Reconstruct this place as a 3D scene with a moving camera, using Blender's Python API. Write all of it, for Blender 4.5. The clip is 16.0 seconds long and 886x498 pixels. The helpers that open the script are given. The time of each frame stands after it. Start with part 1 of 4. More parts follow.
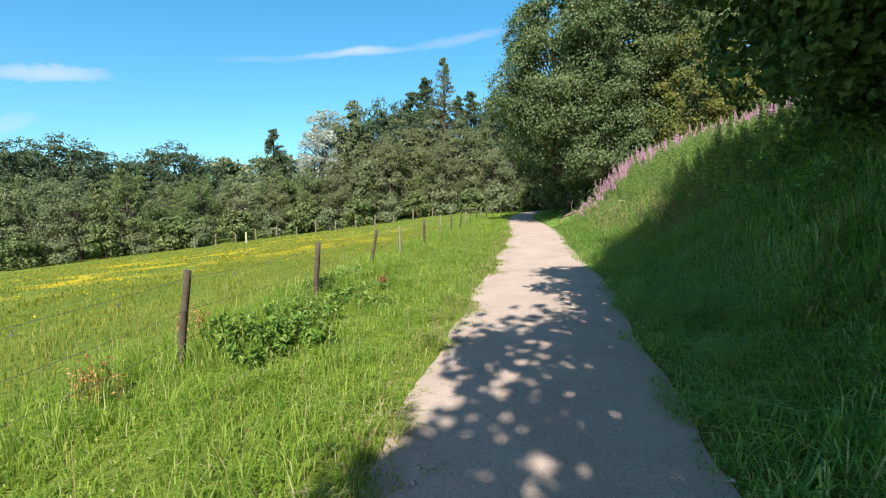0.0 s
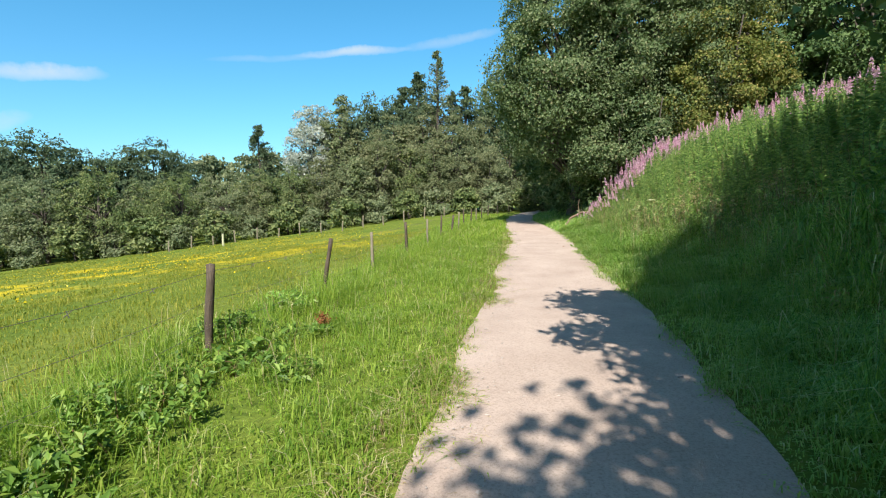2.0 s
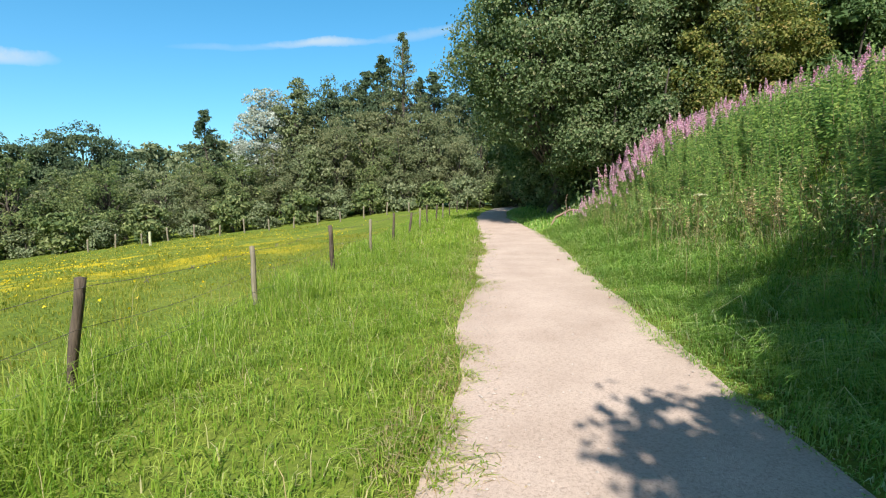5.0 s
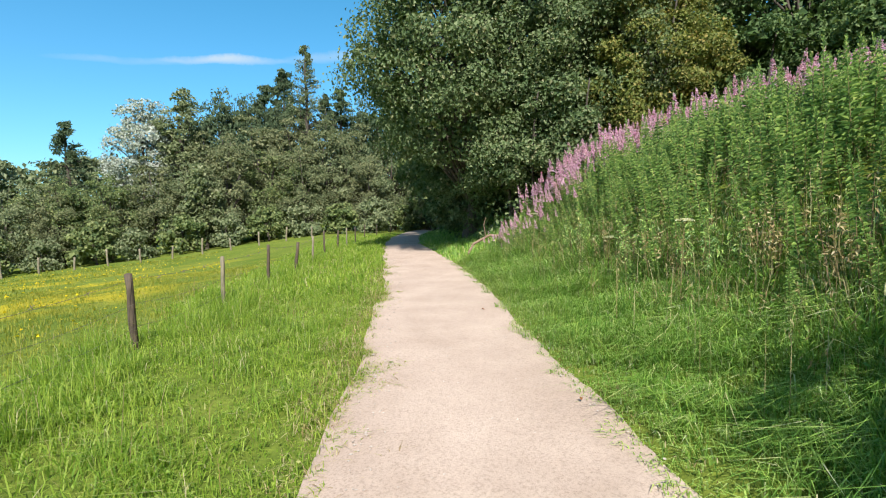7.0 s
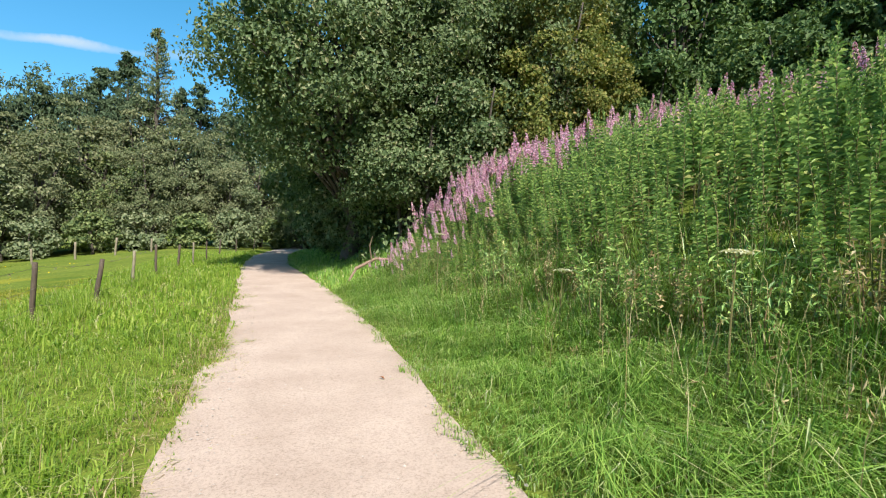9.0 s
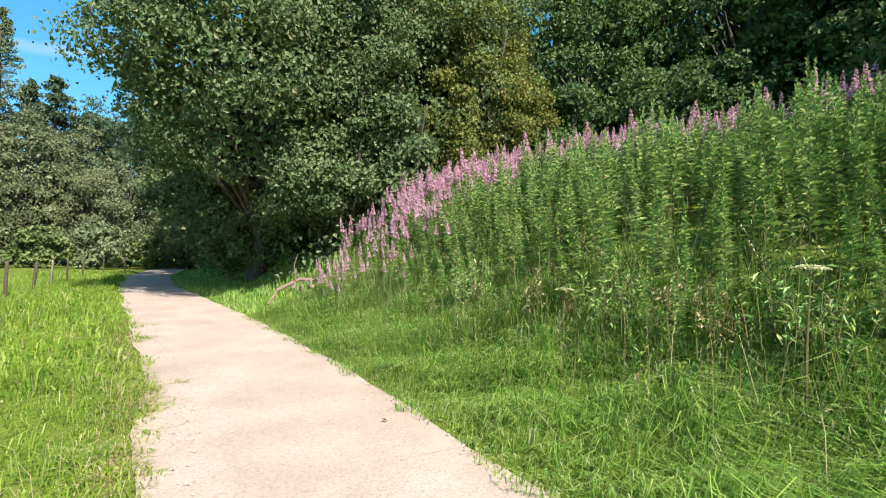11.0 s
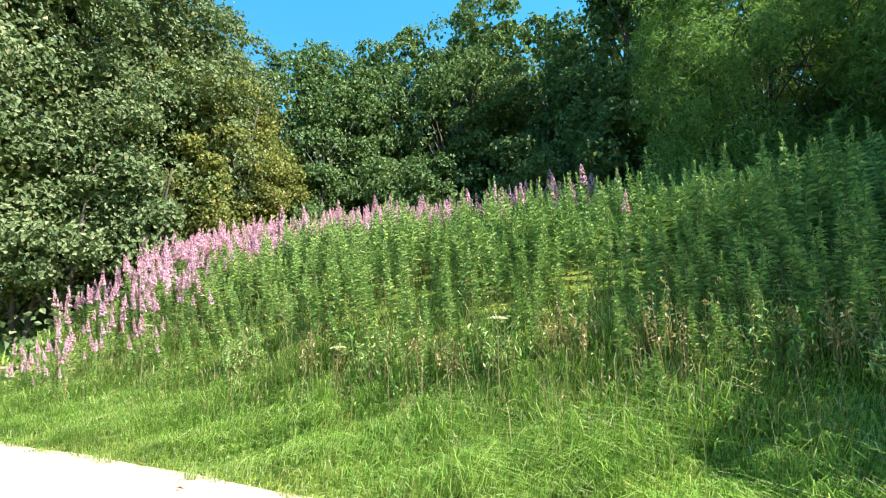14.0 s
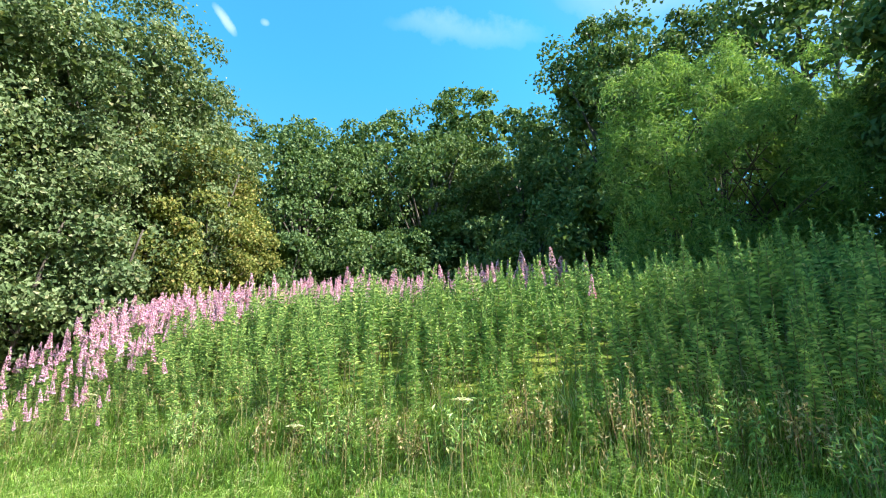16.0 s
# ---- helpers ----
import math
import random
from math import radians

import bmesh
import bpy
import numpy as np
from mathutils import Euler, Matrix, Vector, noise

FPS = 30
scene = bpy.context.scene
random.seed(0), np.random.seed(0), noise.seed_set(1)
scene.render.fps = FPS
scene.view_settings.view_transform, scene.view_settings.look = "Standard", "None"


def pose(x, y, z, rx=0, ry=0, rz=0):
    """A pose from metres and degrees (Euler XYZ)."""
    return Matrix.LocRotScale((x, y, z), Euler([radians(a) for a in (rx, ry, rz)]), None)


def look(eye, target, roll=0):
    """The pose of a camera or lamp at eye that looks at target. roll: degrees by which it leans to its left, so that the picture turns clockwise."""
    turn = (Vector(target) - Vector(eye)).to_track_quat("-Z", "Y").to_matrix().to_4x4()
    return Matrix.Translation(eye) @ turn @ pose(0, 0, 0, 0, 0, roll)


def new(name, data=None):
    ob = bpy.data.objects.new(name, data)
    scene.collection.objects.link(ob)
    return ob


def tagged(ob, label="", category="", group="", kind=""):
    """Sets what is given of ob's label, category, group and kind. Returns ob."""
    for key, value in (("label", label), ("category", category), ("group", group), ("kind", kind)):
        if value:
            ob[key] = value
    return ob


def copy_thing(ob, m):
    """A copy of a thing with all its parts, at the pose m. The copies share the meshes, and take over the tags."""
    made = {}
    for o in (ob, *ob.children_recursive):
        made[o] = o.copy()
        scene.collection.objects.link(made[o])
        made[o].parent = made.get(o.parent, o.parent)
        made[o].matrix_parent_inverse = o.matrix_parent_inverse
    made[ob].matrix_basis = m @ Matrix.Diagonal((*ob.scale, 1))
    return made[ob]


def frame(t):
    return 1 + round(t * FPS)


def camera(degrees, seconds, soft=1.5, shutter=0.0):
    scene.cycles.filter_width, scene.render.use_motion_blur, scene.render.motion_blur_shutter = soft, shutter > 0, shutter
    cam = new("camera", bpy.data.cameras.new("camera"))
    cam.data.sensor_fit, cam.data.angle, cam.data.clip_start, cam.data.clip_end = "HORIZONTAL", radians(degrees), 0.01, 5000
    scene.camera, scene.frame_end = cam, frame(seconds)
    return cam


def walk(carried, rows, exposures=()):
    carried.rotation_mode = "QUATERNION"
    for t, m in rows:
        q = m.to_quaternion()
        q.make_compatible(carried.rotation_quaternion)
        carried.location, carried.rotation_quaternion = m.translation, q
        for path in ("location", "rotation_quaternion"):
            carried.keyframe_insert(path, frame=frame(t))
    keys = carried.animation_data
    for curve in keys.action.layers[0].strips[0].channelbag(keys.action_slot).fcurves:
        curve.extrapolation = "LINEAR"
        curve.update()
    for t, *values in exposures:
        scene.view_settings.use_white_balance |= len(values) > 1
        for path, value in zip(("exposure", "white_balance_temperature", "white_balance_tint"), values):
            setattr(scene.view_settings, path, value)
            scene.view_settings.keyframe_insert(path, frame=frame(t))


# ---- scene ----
cam = camera(86.6, 16.0, soft=1.15)
METRES, EYE, TILT, LEAN, TURN = 15.5, 1.5, 0.0, 0.0, 1.4
ROWS = [
    (0.0, 0.0, 0.0, 0.0, -0.08, -6.04, 0.76),
    (0.5, 0.0029, 0.0467, -0.0007, -0.26, -6.29, 0.25),
    (1.0, 0.0107, 0.0925, 0.0008, -0.45, -6.14, 0.86),
    (1.5, 0.0116, 0.1398, -0.0017, -0.7, -5.29, -0.08),
    (2.0, 0.0175, 0.1864, -0.0029, -0.63, -6.04, 0.7),
    (2.5, 0.0191, 0.2298, -0.0055, 0.87, -5.59, 0.67),
    (3.0, 0.0259, 0.2768, -0.0062, 0.69, -6.63, 0.64),
    (3.5, 0.0293, 0.3205, -0.0065, -0.58, -6.06, 0.64),
    (4.0, 0.0344, 0.3671, -0.0076, -1.32, -6.82, 0.1),
    (6.5, 0.0926, 0.5952, -0.001, -11.2, -5.26, 1.08),
    (7.0, 0.1036, 0.6404, -0.0019, -14.5, -4.16, 0.8),
    (7.5, 0.1194, 0.6847, -0.0029, -19.9, -4.85, 1.03),
    (8.0, 0.1286, 0.7276, -0.0029, -22.01, -3.82, 0.48),
    (8.5, 0.1419, 0.7676, -0.0043, -26.26, -2.35, -0.75),
    (11.0, 0.1071, 0.876, -0.013, -42.9, 1.85, -2.53),
    (11.5, 0.0901, 0.8685, -0.0146, -52.32, 2.31, -0.45),
    (12.0, 0.0708, 0.8663, -0.0145, -60.5, 2.43, -0.02),
    (12.5, 0.0569, 0.8542, -0.0153, -64.96, 3.06, 0.46),
    (13.0, 0.0497, 0.8527, -0.0149, -67.85, 4.11, 2.25),
    (13.5, 0.0402, 0.8615, -0.0171, -70.21, 6.14, 2.57),
    (14.0, 0.0355, 0.8606, -0.0161, -73.62, 10.03, 1.48),
    (14.5, 0.0313, 0.8575, -0.0159, -75.98, 14.2, 0.57),
    (15.0, 0.0315, 0.8558, -0.0158, -77.06, 17.39, -0.16),
    (15.5, 0.0327, 0.8558, -0.0155, -77.4, 19.03, -0.32),
    (16.0, 0.0332, 0.8571, -0.0154, -77.38, 19.1, -0.31),
]
walk(cam, [(t, pose(0, 0, EYE, TILT, LEAN, TURN) @ pose(METRES * x, METRES * y, METRES * z, 90 + pitch, roll, yaw)) for t, x, y, z, yaw, pitch, roll in ROWS],
     [(0.0, 0.75), (4.0, 0.7), (8.5, 0.75), (11.0, 0.95), (12.5, 1.38), (14.5, 1.7), (16.0, 1.75)])

# ---- world, sun, exposure ----
SUN_EL, SUN_AZ = 46.0, (-0.10, -0.995)
to_sun = Vector((SUN_AZ[0] * math.cos(radians(SUN_EL)), SUN_AZ[1] * math.cos(radians(SUN_EL)), math.sin(radians(SUN_EL))))
sun = new("sun", bpy.data.lights.new("sun", "SUN"))
sun.data.energy, sun.data.angle, sun.data.color = 5.2, radians(0.53), (1.0, 0.96, 0.90)
sun.matrix_world = look(to_sun * 60, (0, 0, 0))
world = bpy.data.worlds.new("sky")
scene.world = world
world.use_nodes = True
wn, wl = world.node_tree.nodes, world.node_tree.links
sky = wn.new("ShaderNodeTexSky")
sky.sky_type, sky.sun_disc = "NISHITA", False
sky.sun_elevation, sky.sun_rotation = radians(SUN_EL), math.atan2(SUN_AZ[0], SUN_AZ[1])
sky.air_density, sky.dust_density, sky.ozone_density = 1.0, 0.6, 2.5


def wnode(kind, *ins, **props):
    k = wn.new(kind)
    for name, v in props.items():
        if name == "operation":
            k.operation = v
    for s, v in zip(k.inputs, ins):
        if hasattr(v, "is_linked"):
            wl.new(v, s)
        else:
            s.default_value = v
    return k


def wmath(op, *ins):
    return wnode("ShaderNodeMath", *ins, operation=op).outputs[0]


def heading(az, el):
    a, e = radians(az), radians(el)
    return Vector((math.sin(a) * math.cos(e), math.cos(a) * math.cos(e), math.sin(e)))


tint = wn.new("ShaderNodeMix")
tint.data_type, tint.blend_type = "RGBA", "MULTIPLY"
tint.inputs[0].default_value = 1.0
wl.new(sky.outputs[0], tint.inputs[6])
way = wn.new("ShaderNodeTexCoord").outputs["Generated"]
depth = wn.new("ShaderNodeValToRGB")
depth.color_ramp.elements[0].position, depth.color_ramp.elements[0].color = 0.0, (0.58, 0.93, 1.12, 1)
depth.color_ramp.elements[1].position, depth.color_ramp.elements[1].color = 0.62, (0.36, 1.27, 1.33, 1)
wl.new(wnode("ShaderNodeSeparateXYZ", way).outputs[2], depth.inputs[0])
# the sky whitens towards the sun
glare = wn.new("ShaderNodeMapRange")
wl.new(wnode("ShaderNodeVectorMath", way, to_sun, operation="DOT_PRODUCT").outputs["Value"], glare.inputs[0])
glare.inputs[1].default_value, glare.inputs[2].default_value = 0.45, 0.9
pale = wn.new("ShaderNodeMix")
pale.data_type = "RGBA"
wl.new(glare.outputs[0], pale.inputs[0])
wl.new(depth.outputs[0], pale.inputs[6])
pale.inputs[7].default_value = (0.88, 0.78, 0.78, 1)
wl.new(pale.outputs[2], tint.inputs[7])
wisp = wn.new("ShaderNodeTexNoise")
wisp.inputs["Scale"].default_value, wisp.inputs["Detail"].default_value, wisp.inputs["Roughness"].default_value = 14.0, 6.0, 0.62
wl.new(way, wisp.inputs["Vector"])
veil = 0.0
# thin cirrus: from, to (azimuth, elevation), half width in degrees, strength
CIRRUS = (((-46, 11.2), (-35, 12.3), 0.8, 0.75), ((-27, 14.7), (-13, 16.0), 0.4, 0.22), ((-17.5, 15.8), (-4, 17.2), 0.5, 0.65), ((-6, 17.0), (7, 18.7), 0.7, 0.35),
          ((-47, 6.0), (-41, 8.0), 0.9, 0.4), ((43.5, 42.0), (47, 39.5), 0.6, 0.55), ((49.5, 42.0), (50.6, 41.5), 0.4, 0.3), ((66, 44.6), (92, 42.3), 1.7, 0.14), ((92, 46.0), (113, 41), 2.4, 0.16), ((113, 39), (127, 35.5), 2.2, 0.35))
for (a0, e0), (a1, e1), wide, strong in CIRRUS:
    p0, p1 = heading(a0, e0), heading(a1, e1)
    mid, along = (p0 + p1).normalized(), (p1 - p0)
    across = mid.cross(along).normalized()
    a = wnode("ShaderNodeVectorMath", way, along.normalized(), operation="DOT_PRODUCT").outputs["Value"]
    a = wmath("MULTIPLY", wmath("SUBTRACT", a, mid.dot(along.normalized())), 2 / along.length)
    c = wnode("ShaderNodeVectorMath", way, across, operation="DOT_PRODUCT").outputs["Value"]
    c = wmath("ADD", wmath("DIVIDE", c, math.sin(radians(wide))), wmath("MULTIPLY", wmath("SUBTRACT", wisp.outputs[0], 0.5), 2.2))
    near = wmath("GREATER_THAN", wnode("ShaderNodeVectorMath", way, mid, operation="DOT_PRODUCT").outputs["Value"], 0.5)
    m = wmath("SUBTRACT", 1.0, wmath("ADD", wmath("POWER", a, 2.0), wmath("POWER", wmath("ABSOLUTE", c), 2.0)))
    m = wmath("MULTIPLY", wmath("MULTIPLY", wmath("MAXIMUM", m, 0.0), wmath("MULTIPLY", wisp.outputs[0], 1.8)), wmath("MULTIPLY", near, strong))
    veil = wmath("ADD", m, veil)
cloud = wn.new("ShaderNodeMix")
cloud.data_type = "RGBA"
wl.new(wmath("MINIMUM", veil, 0.9), cloud.inputs[0])
wl.new(tint.outputs[2], cloud.inputs[6])
cloud.inputs[7].default_value = (4.6, 5.2, 5.6, 1)
wl.new(cloud.outputs[2], wn["Background"].inputs["Color"])
wn["Background"].inputs["Strength"].default_value = 0.10

rng = np.random.default_rng(11)


# ---- materials ----
def nodes_of(name):
    m = bpy.data.materials.new(name)
    m.use_nodes = True
    return m, m.node_tree.nodes, m.node_tree.links, m.node_tree.nodes["Principled BSDF"]


def ramp(n, stops):
    r = n.new("ShaderNodeValToRGB")
    e = r.color_ramp.elements
    while len(e) < len(stops):
        e.new(0.5)
    for k, (p, c) in zip(e, stops):
        k.position, k.color = p, (*c, 1)
    return r


def tex_noise(n, l, scale, detail=4.0, rough=0.6, stretch=None):
    co = n.new("ShaderNodeNewGeometry")
    t = n.new("ShaderNodeTexNoise")
    t.inputs["Scale"].default_value, t.inputs["Detail"].default_value, t.inputs["Roughness"].default_value = scale, detail, rough
    if stretch:
        mp = n.new("ShaderNodeMapping")
        mp.inputs["Scale"].default_value = stretch
        l.new(co.outputs["Position"], mp.inputs["Vector"])
        l.new(mp.outputs["Vector"], t.inputs["Vector"])
    else:
        l.new(co.outputs["Position"], t.inputs["Vector"])
    return t


def mixed(n, l, a, b, fac, kind="MIX"):
    x = n.new("ShaderNodeMix")
    x.data_type, x.blend_type = "RGBA", kind
    for sock, v in ((x.inputs[0], fac), (x.inputs[6], a), (x.inputs[7], b)):
        if hasattr(v, "is_linked"):
            l.new(v, sock)
        elif isinstance(v, tuple):
            sock.default_value = (*v, 1)
        else:
            sock.default_value = v
    return x.outputs[2]


def leafy(name, stops, glow=0.35, rough=0.5, patch=0.8, patch_tint=(0.75, 0.8, 0.7), spec=0.35):
    """Leaves or blades: each one its own shade, drifting slowly from place to place, and letting light through."""
    m, n, l, p = nodes_of(name)
    g = n.new("ShaderNodeNewGeometry")
    r = ramp(n, stops)
    l.new(g.outputs["Random Per Island"], r.inputs[0])
    big = tex_noise(n, l, patch, 3)
    sharp = ramp(n, [(0.38, (0, 0, 0)), (0.62, (1, 1, 1))])
    l.new(big.outputs[0], sharp.inputs[0])
    dull = mixed(n, l, r.outputs[0], patch_tint, 1.0, "MULTIPLY")
    c = mixed(n, l, r.outputs[0], dull, sharp.outputs[0])
    l.new(c, p.inputs["Base Color"])
    p.inputs["Roughness"].default_value, p.inputs["Specular IOR Level"].default_value = rough, spec
    tr = n.new("ShaderNodeBsdfTranslucent")
    lit = mixed(n, l, c, (1.0, 1.0, 0.6), 1.0, "MULTIPLY")
    l.new(lit, tr.inputs["Color"])
    sh = n.new("ShaderNodeMixShader")
    sh.inputs[0].default_value = glow
    l.new(p.outputs[0], sh.inputs[1])
    l.new(tr.outputs[0], sh.inputs[2])
    l.new(sh.outputs[0], n["Material Output"].inputs["Surface"])
    return m


def bumped(n, l, p, height, strength, distance=0.02):
    b = n.new("ShaderNodeBump")
    b.inputs["Strength"].default_value, b.inputs["Distance"].default_value = strength, distance
    l.new(height, b.inputs["Height"])
    l.new(b.outputs[0], p.inputs["Normal"])


def wood(name, dark, light, grain=(18, 18, 2.0)):
    m, n, l, p = nodes_of(name)
    t = tex_noise(n, l, 3.0, 6, 0.65, grain)
    r = ramp(n, [(0.3, dark), (0.7, light)])
    l.new(t.outputs[0], r.inputs[0])
    blot = tex_noise(n, l, 5.0, 3)
    c = mixed(n, l, r.outputs[0], tuple(0.6 * v for v in dark), blot.outputs[0], "MIX")
    l.new(c, p.inputs["Base Color"])
    p.inputs["Roughness"].default_value = 0.85
    bumped(n, l, p, t.outputs[0], 0.6)
    return m


def ground_material():
    m, n, l, p = nodes_of("turf")
    a = tex_noise(n, l, 0.35, 5)
    b = tex_noise(n, l, 9.0, 6, 0.7)
    r1 = ramp(n, [(0.3, (0.11, 0.165, 0.022)), (0.7, (0.20, 0.23, 0.04))])
    l.new(a.outputs[0], r1.inputs[0])
    r2 = ramp(n, [(0.3, (0.5, 0.55, 0.5)), (0.7, (1.15, 1.15, 1.1))])
    l.new(b.outputs[0], r2.inputs[0])
    c = mixed(n, l, r1.outputs[0], r2.outputs[0], 1.0, "MULTIPLY")
    # buttercup drifts out in the meadow
    drift = tex_noise(n, l, 0.55, 5, 0.65, (0.35, 1.0, 1.0))
    rd = ramp(n, [(0.49, (0, 0, 0)), (0.60, (1, 1, 1))])
    l.new(drift.outputs[0], rd.inputs[0])
    g = n.new("ShaderNodeNewGeometry")
    near = n.new("ShaderNodeVectorMath")
    near.operation = "DISTANCE"
    flat = n.new("ShaderNodeMapping")
    flat.inputs["Scale"].default_value = (0.8, 1.0, 0.0)
    l.new(g.outputs["Position"], flat.inputs["Vector"])
    l.new(flat.outputs[0], near.inputs[0])
    near.inputs[1].default_value = (-12.8, 27, 0)
    mr = n.new("ShaderNodeMapRange")
    mr.inputs[1].default_value, mr.inputs[2].default_value, mr.inputs[3].default_value, mr.inputs[4].default_value = 6.0, 14.0, 1.0, 0.0
    l.new(near.outputs["Value"], mr.inputs[0])
    mul = n.new("ShaderNodeMath")
    mul.operation = "MULTIPLY"
    l.new(mr.outputs[0], mul.inputs[0])
    l.new(rd.outputs[0], mul.inputs[1])
    c = mixed(n, l, c, (0.46, 0.36, 0.02), mul.outputs[0])
    l.new(c, p.inputs["Base Color"])
    p.inputs["Roughness"].default_value, p.inputs["Specular IOR Level"].default_value = 0.95, 0.1
    bumped(n, l, p, b.outputs[0], 0.7, 0.06)
    return m


def path_material():
    m, n, l, p = nodes_of("packed_grit")
    a = tex_noise(n, l, 1.1, 5)
    b = tex_noise(n, l, 60.0, 5, 0.75)
    r1 = ramp(n, [(0.3, (0.40, 0.305, 0.242)), (0.7, (0.51, 0.402, 0.328))])
    l.new(a.outputs[0], r1.inputs[0])
    r2 = ramp(n, [(0.32, (0.62, 0.60, 0.58)), (0.5, (0.98, 0.98, 0.98)), (0.75, (1.12, 1.1, 1.08))])
    l.new(b.outputs[0], r2.inputs[0])
    c = mixed(n, l, r1.outputs[0], r2.outputs[0], 1.0, "MULTIPLY")
    l.new(c, p.inputs["Base Color"])
    p.inputs["Roughness"].default_value, p.inputs["Specular IOR Level"].default_value = 0.95, 0.15
    bumped(n, l, p, b.outputs[0], 0.5, 0.012)
    return m


TURF, GRIT = ground_material(), path_material()
POST_WOOD = wood("weathered_post_wood", (0.06, 0.042, 0.03), (0.20, 0.15, 0.10))
PALE_WOOD = wood("pale_post_wood", (0.20, 0.17, 0.11), (0.38, 0.33, 0.23))
BARK = wood("bark", (0.05, 0.04, 0.03), (0.16, 0.13, 0.10), (9, 9, 2))
DEAD_WOOD = wood("dead_branch_wood", (0.22, 0.14, 0.09), (0.42, 0.30, 0.21))
GRASS = leafy("verge_blades", [(0.0, (0.157, 0.283, 0.03)), (0.45, (0.29, 0.418, 0.048)), (0.92, (0.446, 0.529, 0.103)), (1.0, (0.663, 0.578, 0.338))], 0.5, 0.55, 1.2, (0.8, 0.86, 0.8))
BANK = leafy("bank_verge_blades", [(0.0, (0.177, 0.32, 0.055)), (0.45, (0.326, 0.47, 0.094)), (0.92, (0.493, 0.58, 0.176)), (1.0, (0.688, 0.66, 0.462))], 0.3, 0.42, 1.2, (0.72, 0.84, 0.75), 0.5)
LUSH = leafy("bank_blades", [(0.0, (0.115, 0.246, 0.042)), (0.5, (0.245, 0.422, 0.074)), (0.88, (0.43, 0.573, 0.125)), (1.0, (0.777, 0.662, 0.45))], 0.3, 0.4, 1.0, (0.78, 0.85, 0.7), 0.5)
MEADOW = leafy("meadow_blades", [(0.0, (0.14, 0.196, 0.02)), (0.5, (0.261, 0.299, 0.032)), (1.0, (0.422, 0.383, 0.076))], 0.35, 0.6, 0.5, (0.85, 0.85, 0.7))
STRAW = leafy("straw", [(0.0, (0.30, 0.20, 0.09)), (0.6, (0.48, 0.38, 0.20)), (1.0, (0.62, 0.52, 0.33))], 0.3, 0.7)
YELLOW = leafy("buttercup_petals", [(0.0, (0.62, 0.44, 0.01)), (1.0, (0.80, 0.62, 0.02))], 0.3, 0.4)
WEED = leafy("fireweed_leaves", [(0.0, (0.095, 0.185, 0.053)), (0.5, (0.215, 0.345, 0.094)), (0.94, (0.4, 0.52, 0.148)), (1.0, (0.62, 0.52, 0.246))], 0.15, 0.45, 0.9, (0.8, 0.86, 0.75), 0.3)
WEED_STEM = leafy("fireweed_stems", [(0.0, (0.14, 0.20, 0.05)), (1.0, (0.26, 0.16, 0.09))], 0.1)
PINK = leafy("fireweed_petals", [(0.0, (0.5, 0.212, 0.42)), (0.45, (0.68, 0.413, 0.578)), (1.0, (0.8, 0.647, 0.704))], 0.35, 0.6, 2.0, (0.95, 0.85, 0.85))
NETTLE = leafy("nettle_leaves", [(0.0, (0.095, 0.190, 0.030)), (0.6, (0.190, 0.319, 0.053)), (1.0, (0.347, 0.450, 0.091))], 0.35, 0.5)
RUST = leafy("rusty_dock_seed", [(0.0, (0.2, 0.063, 0.02)), (1.0, (0.384, 0.162, 0.06))], 0.2, 0.7)
TAN = leafy("orange_withered_leaves", [(0.0, (0.36, 0.20, 0.05)), (1.0, (0.60, 0.38, 0.13))], 0.3, 0.7)
CREAM = leafy("cream_umbels", [(0.0, (0.55, 0.52, 0.30)), (1.0, (0.75, 0.74, 0.55))], 0.3, 0.7)
SYCAMORE = leafy("sycamore_leaves", [(0.0, (0.078, 0.121, 0.048)), (0.5, (0.143, 0.199, 0.081)), (0.9, (0.243, 0.295, 0.145)), (1.0, (0.365, 0.35, 0.19))], 0.32, 0.55, 0.45, (0.82, 0.88, 0.88), 0.16)
OLIVE = leafy("yellowing_leaves", [(0.0, (0.099, 0.140, 0.034)), (0.5, (0.198, 0.227, 0.061)), (0.9, (0.341, 0.324, 0.103)), (1.0, (0.495, 0.367, 0.155))], 0.35, 0.55, 0.6, (0.8, 0.85, 0.75), 0.16)
OAK = leafy("oak_leaves", [(0.0, (0.052, 0.103, 0.032)), (0.5, (0.111, 0.178, 0.058)), (1.0, (0.208, 0.281, 0.108))], 0.3, 0.55, 0.4, (0.78, 0.85, 0.88), 0.16)
WILLOW = leafy("willow_leaves", [(0.0, (0.101, 0.193, 0.06)), (0.5, (0.176, 0.304, 0.089)), (1.0, (0.314, 0.424, 0.14))], 0.4, 0.5, 0.7, (0.8, 0.88, 0.8), spec=0.15)
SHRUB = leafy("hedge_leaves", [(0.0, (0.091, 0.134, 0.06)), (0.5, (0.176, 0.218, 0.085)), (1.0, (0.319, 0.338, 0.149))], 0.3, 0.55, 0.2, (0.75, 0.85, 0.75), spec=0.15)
# distance haze is put into these two leaf colours, paler and greyer
HAZED_OLIVE = leafy("hazed_distant_olive_leaves", [(0.0, (0.114, 0.138, 0.068)), (0.5, (0.187, 0.21, 0.105)), (1.0, (0.301, 0.3, 0.165))], 0.3, 0.6, 0.2, (0.78, 0.85, 0.8), spec=0.15)
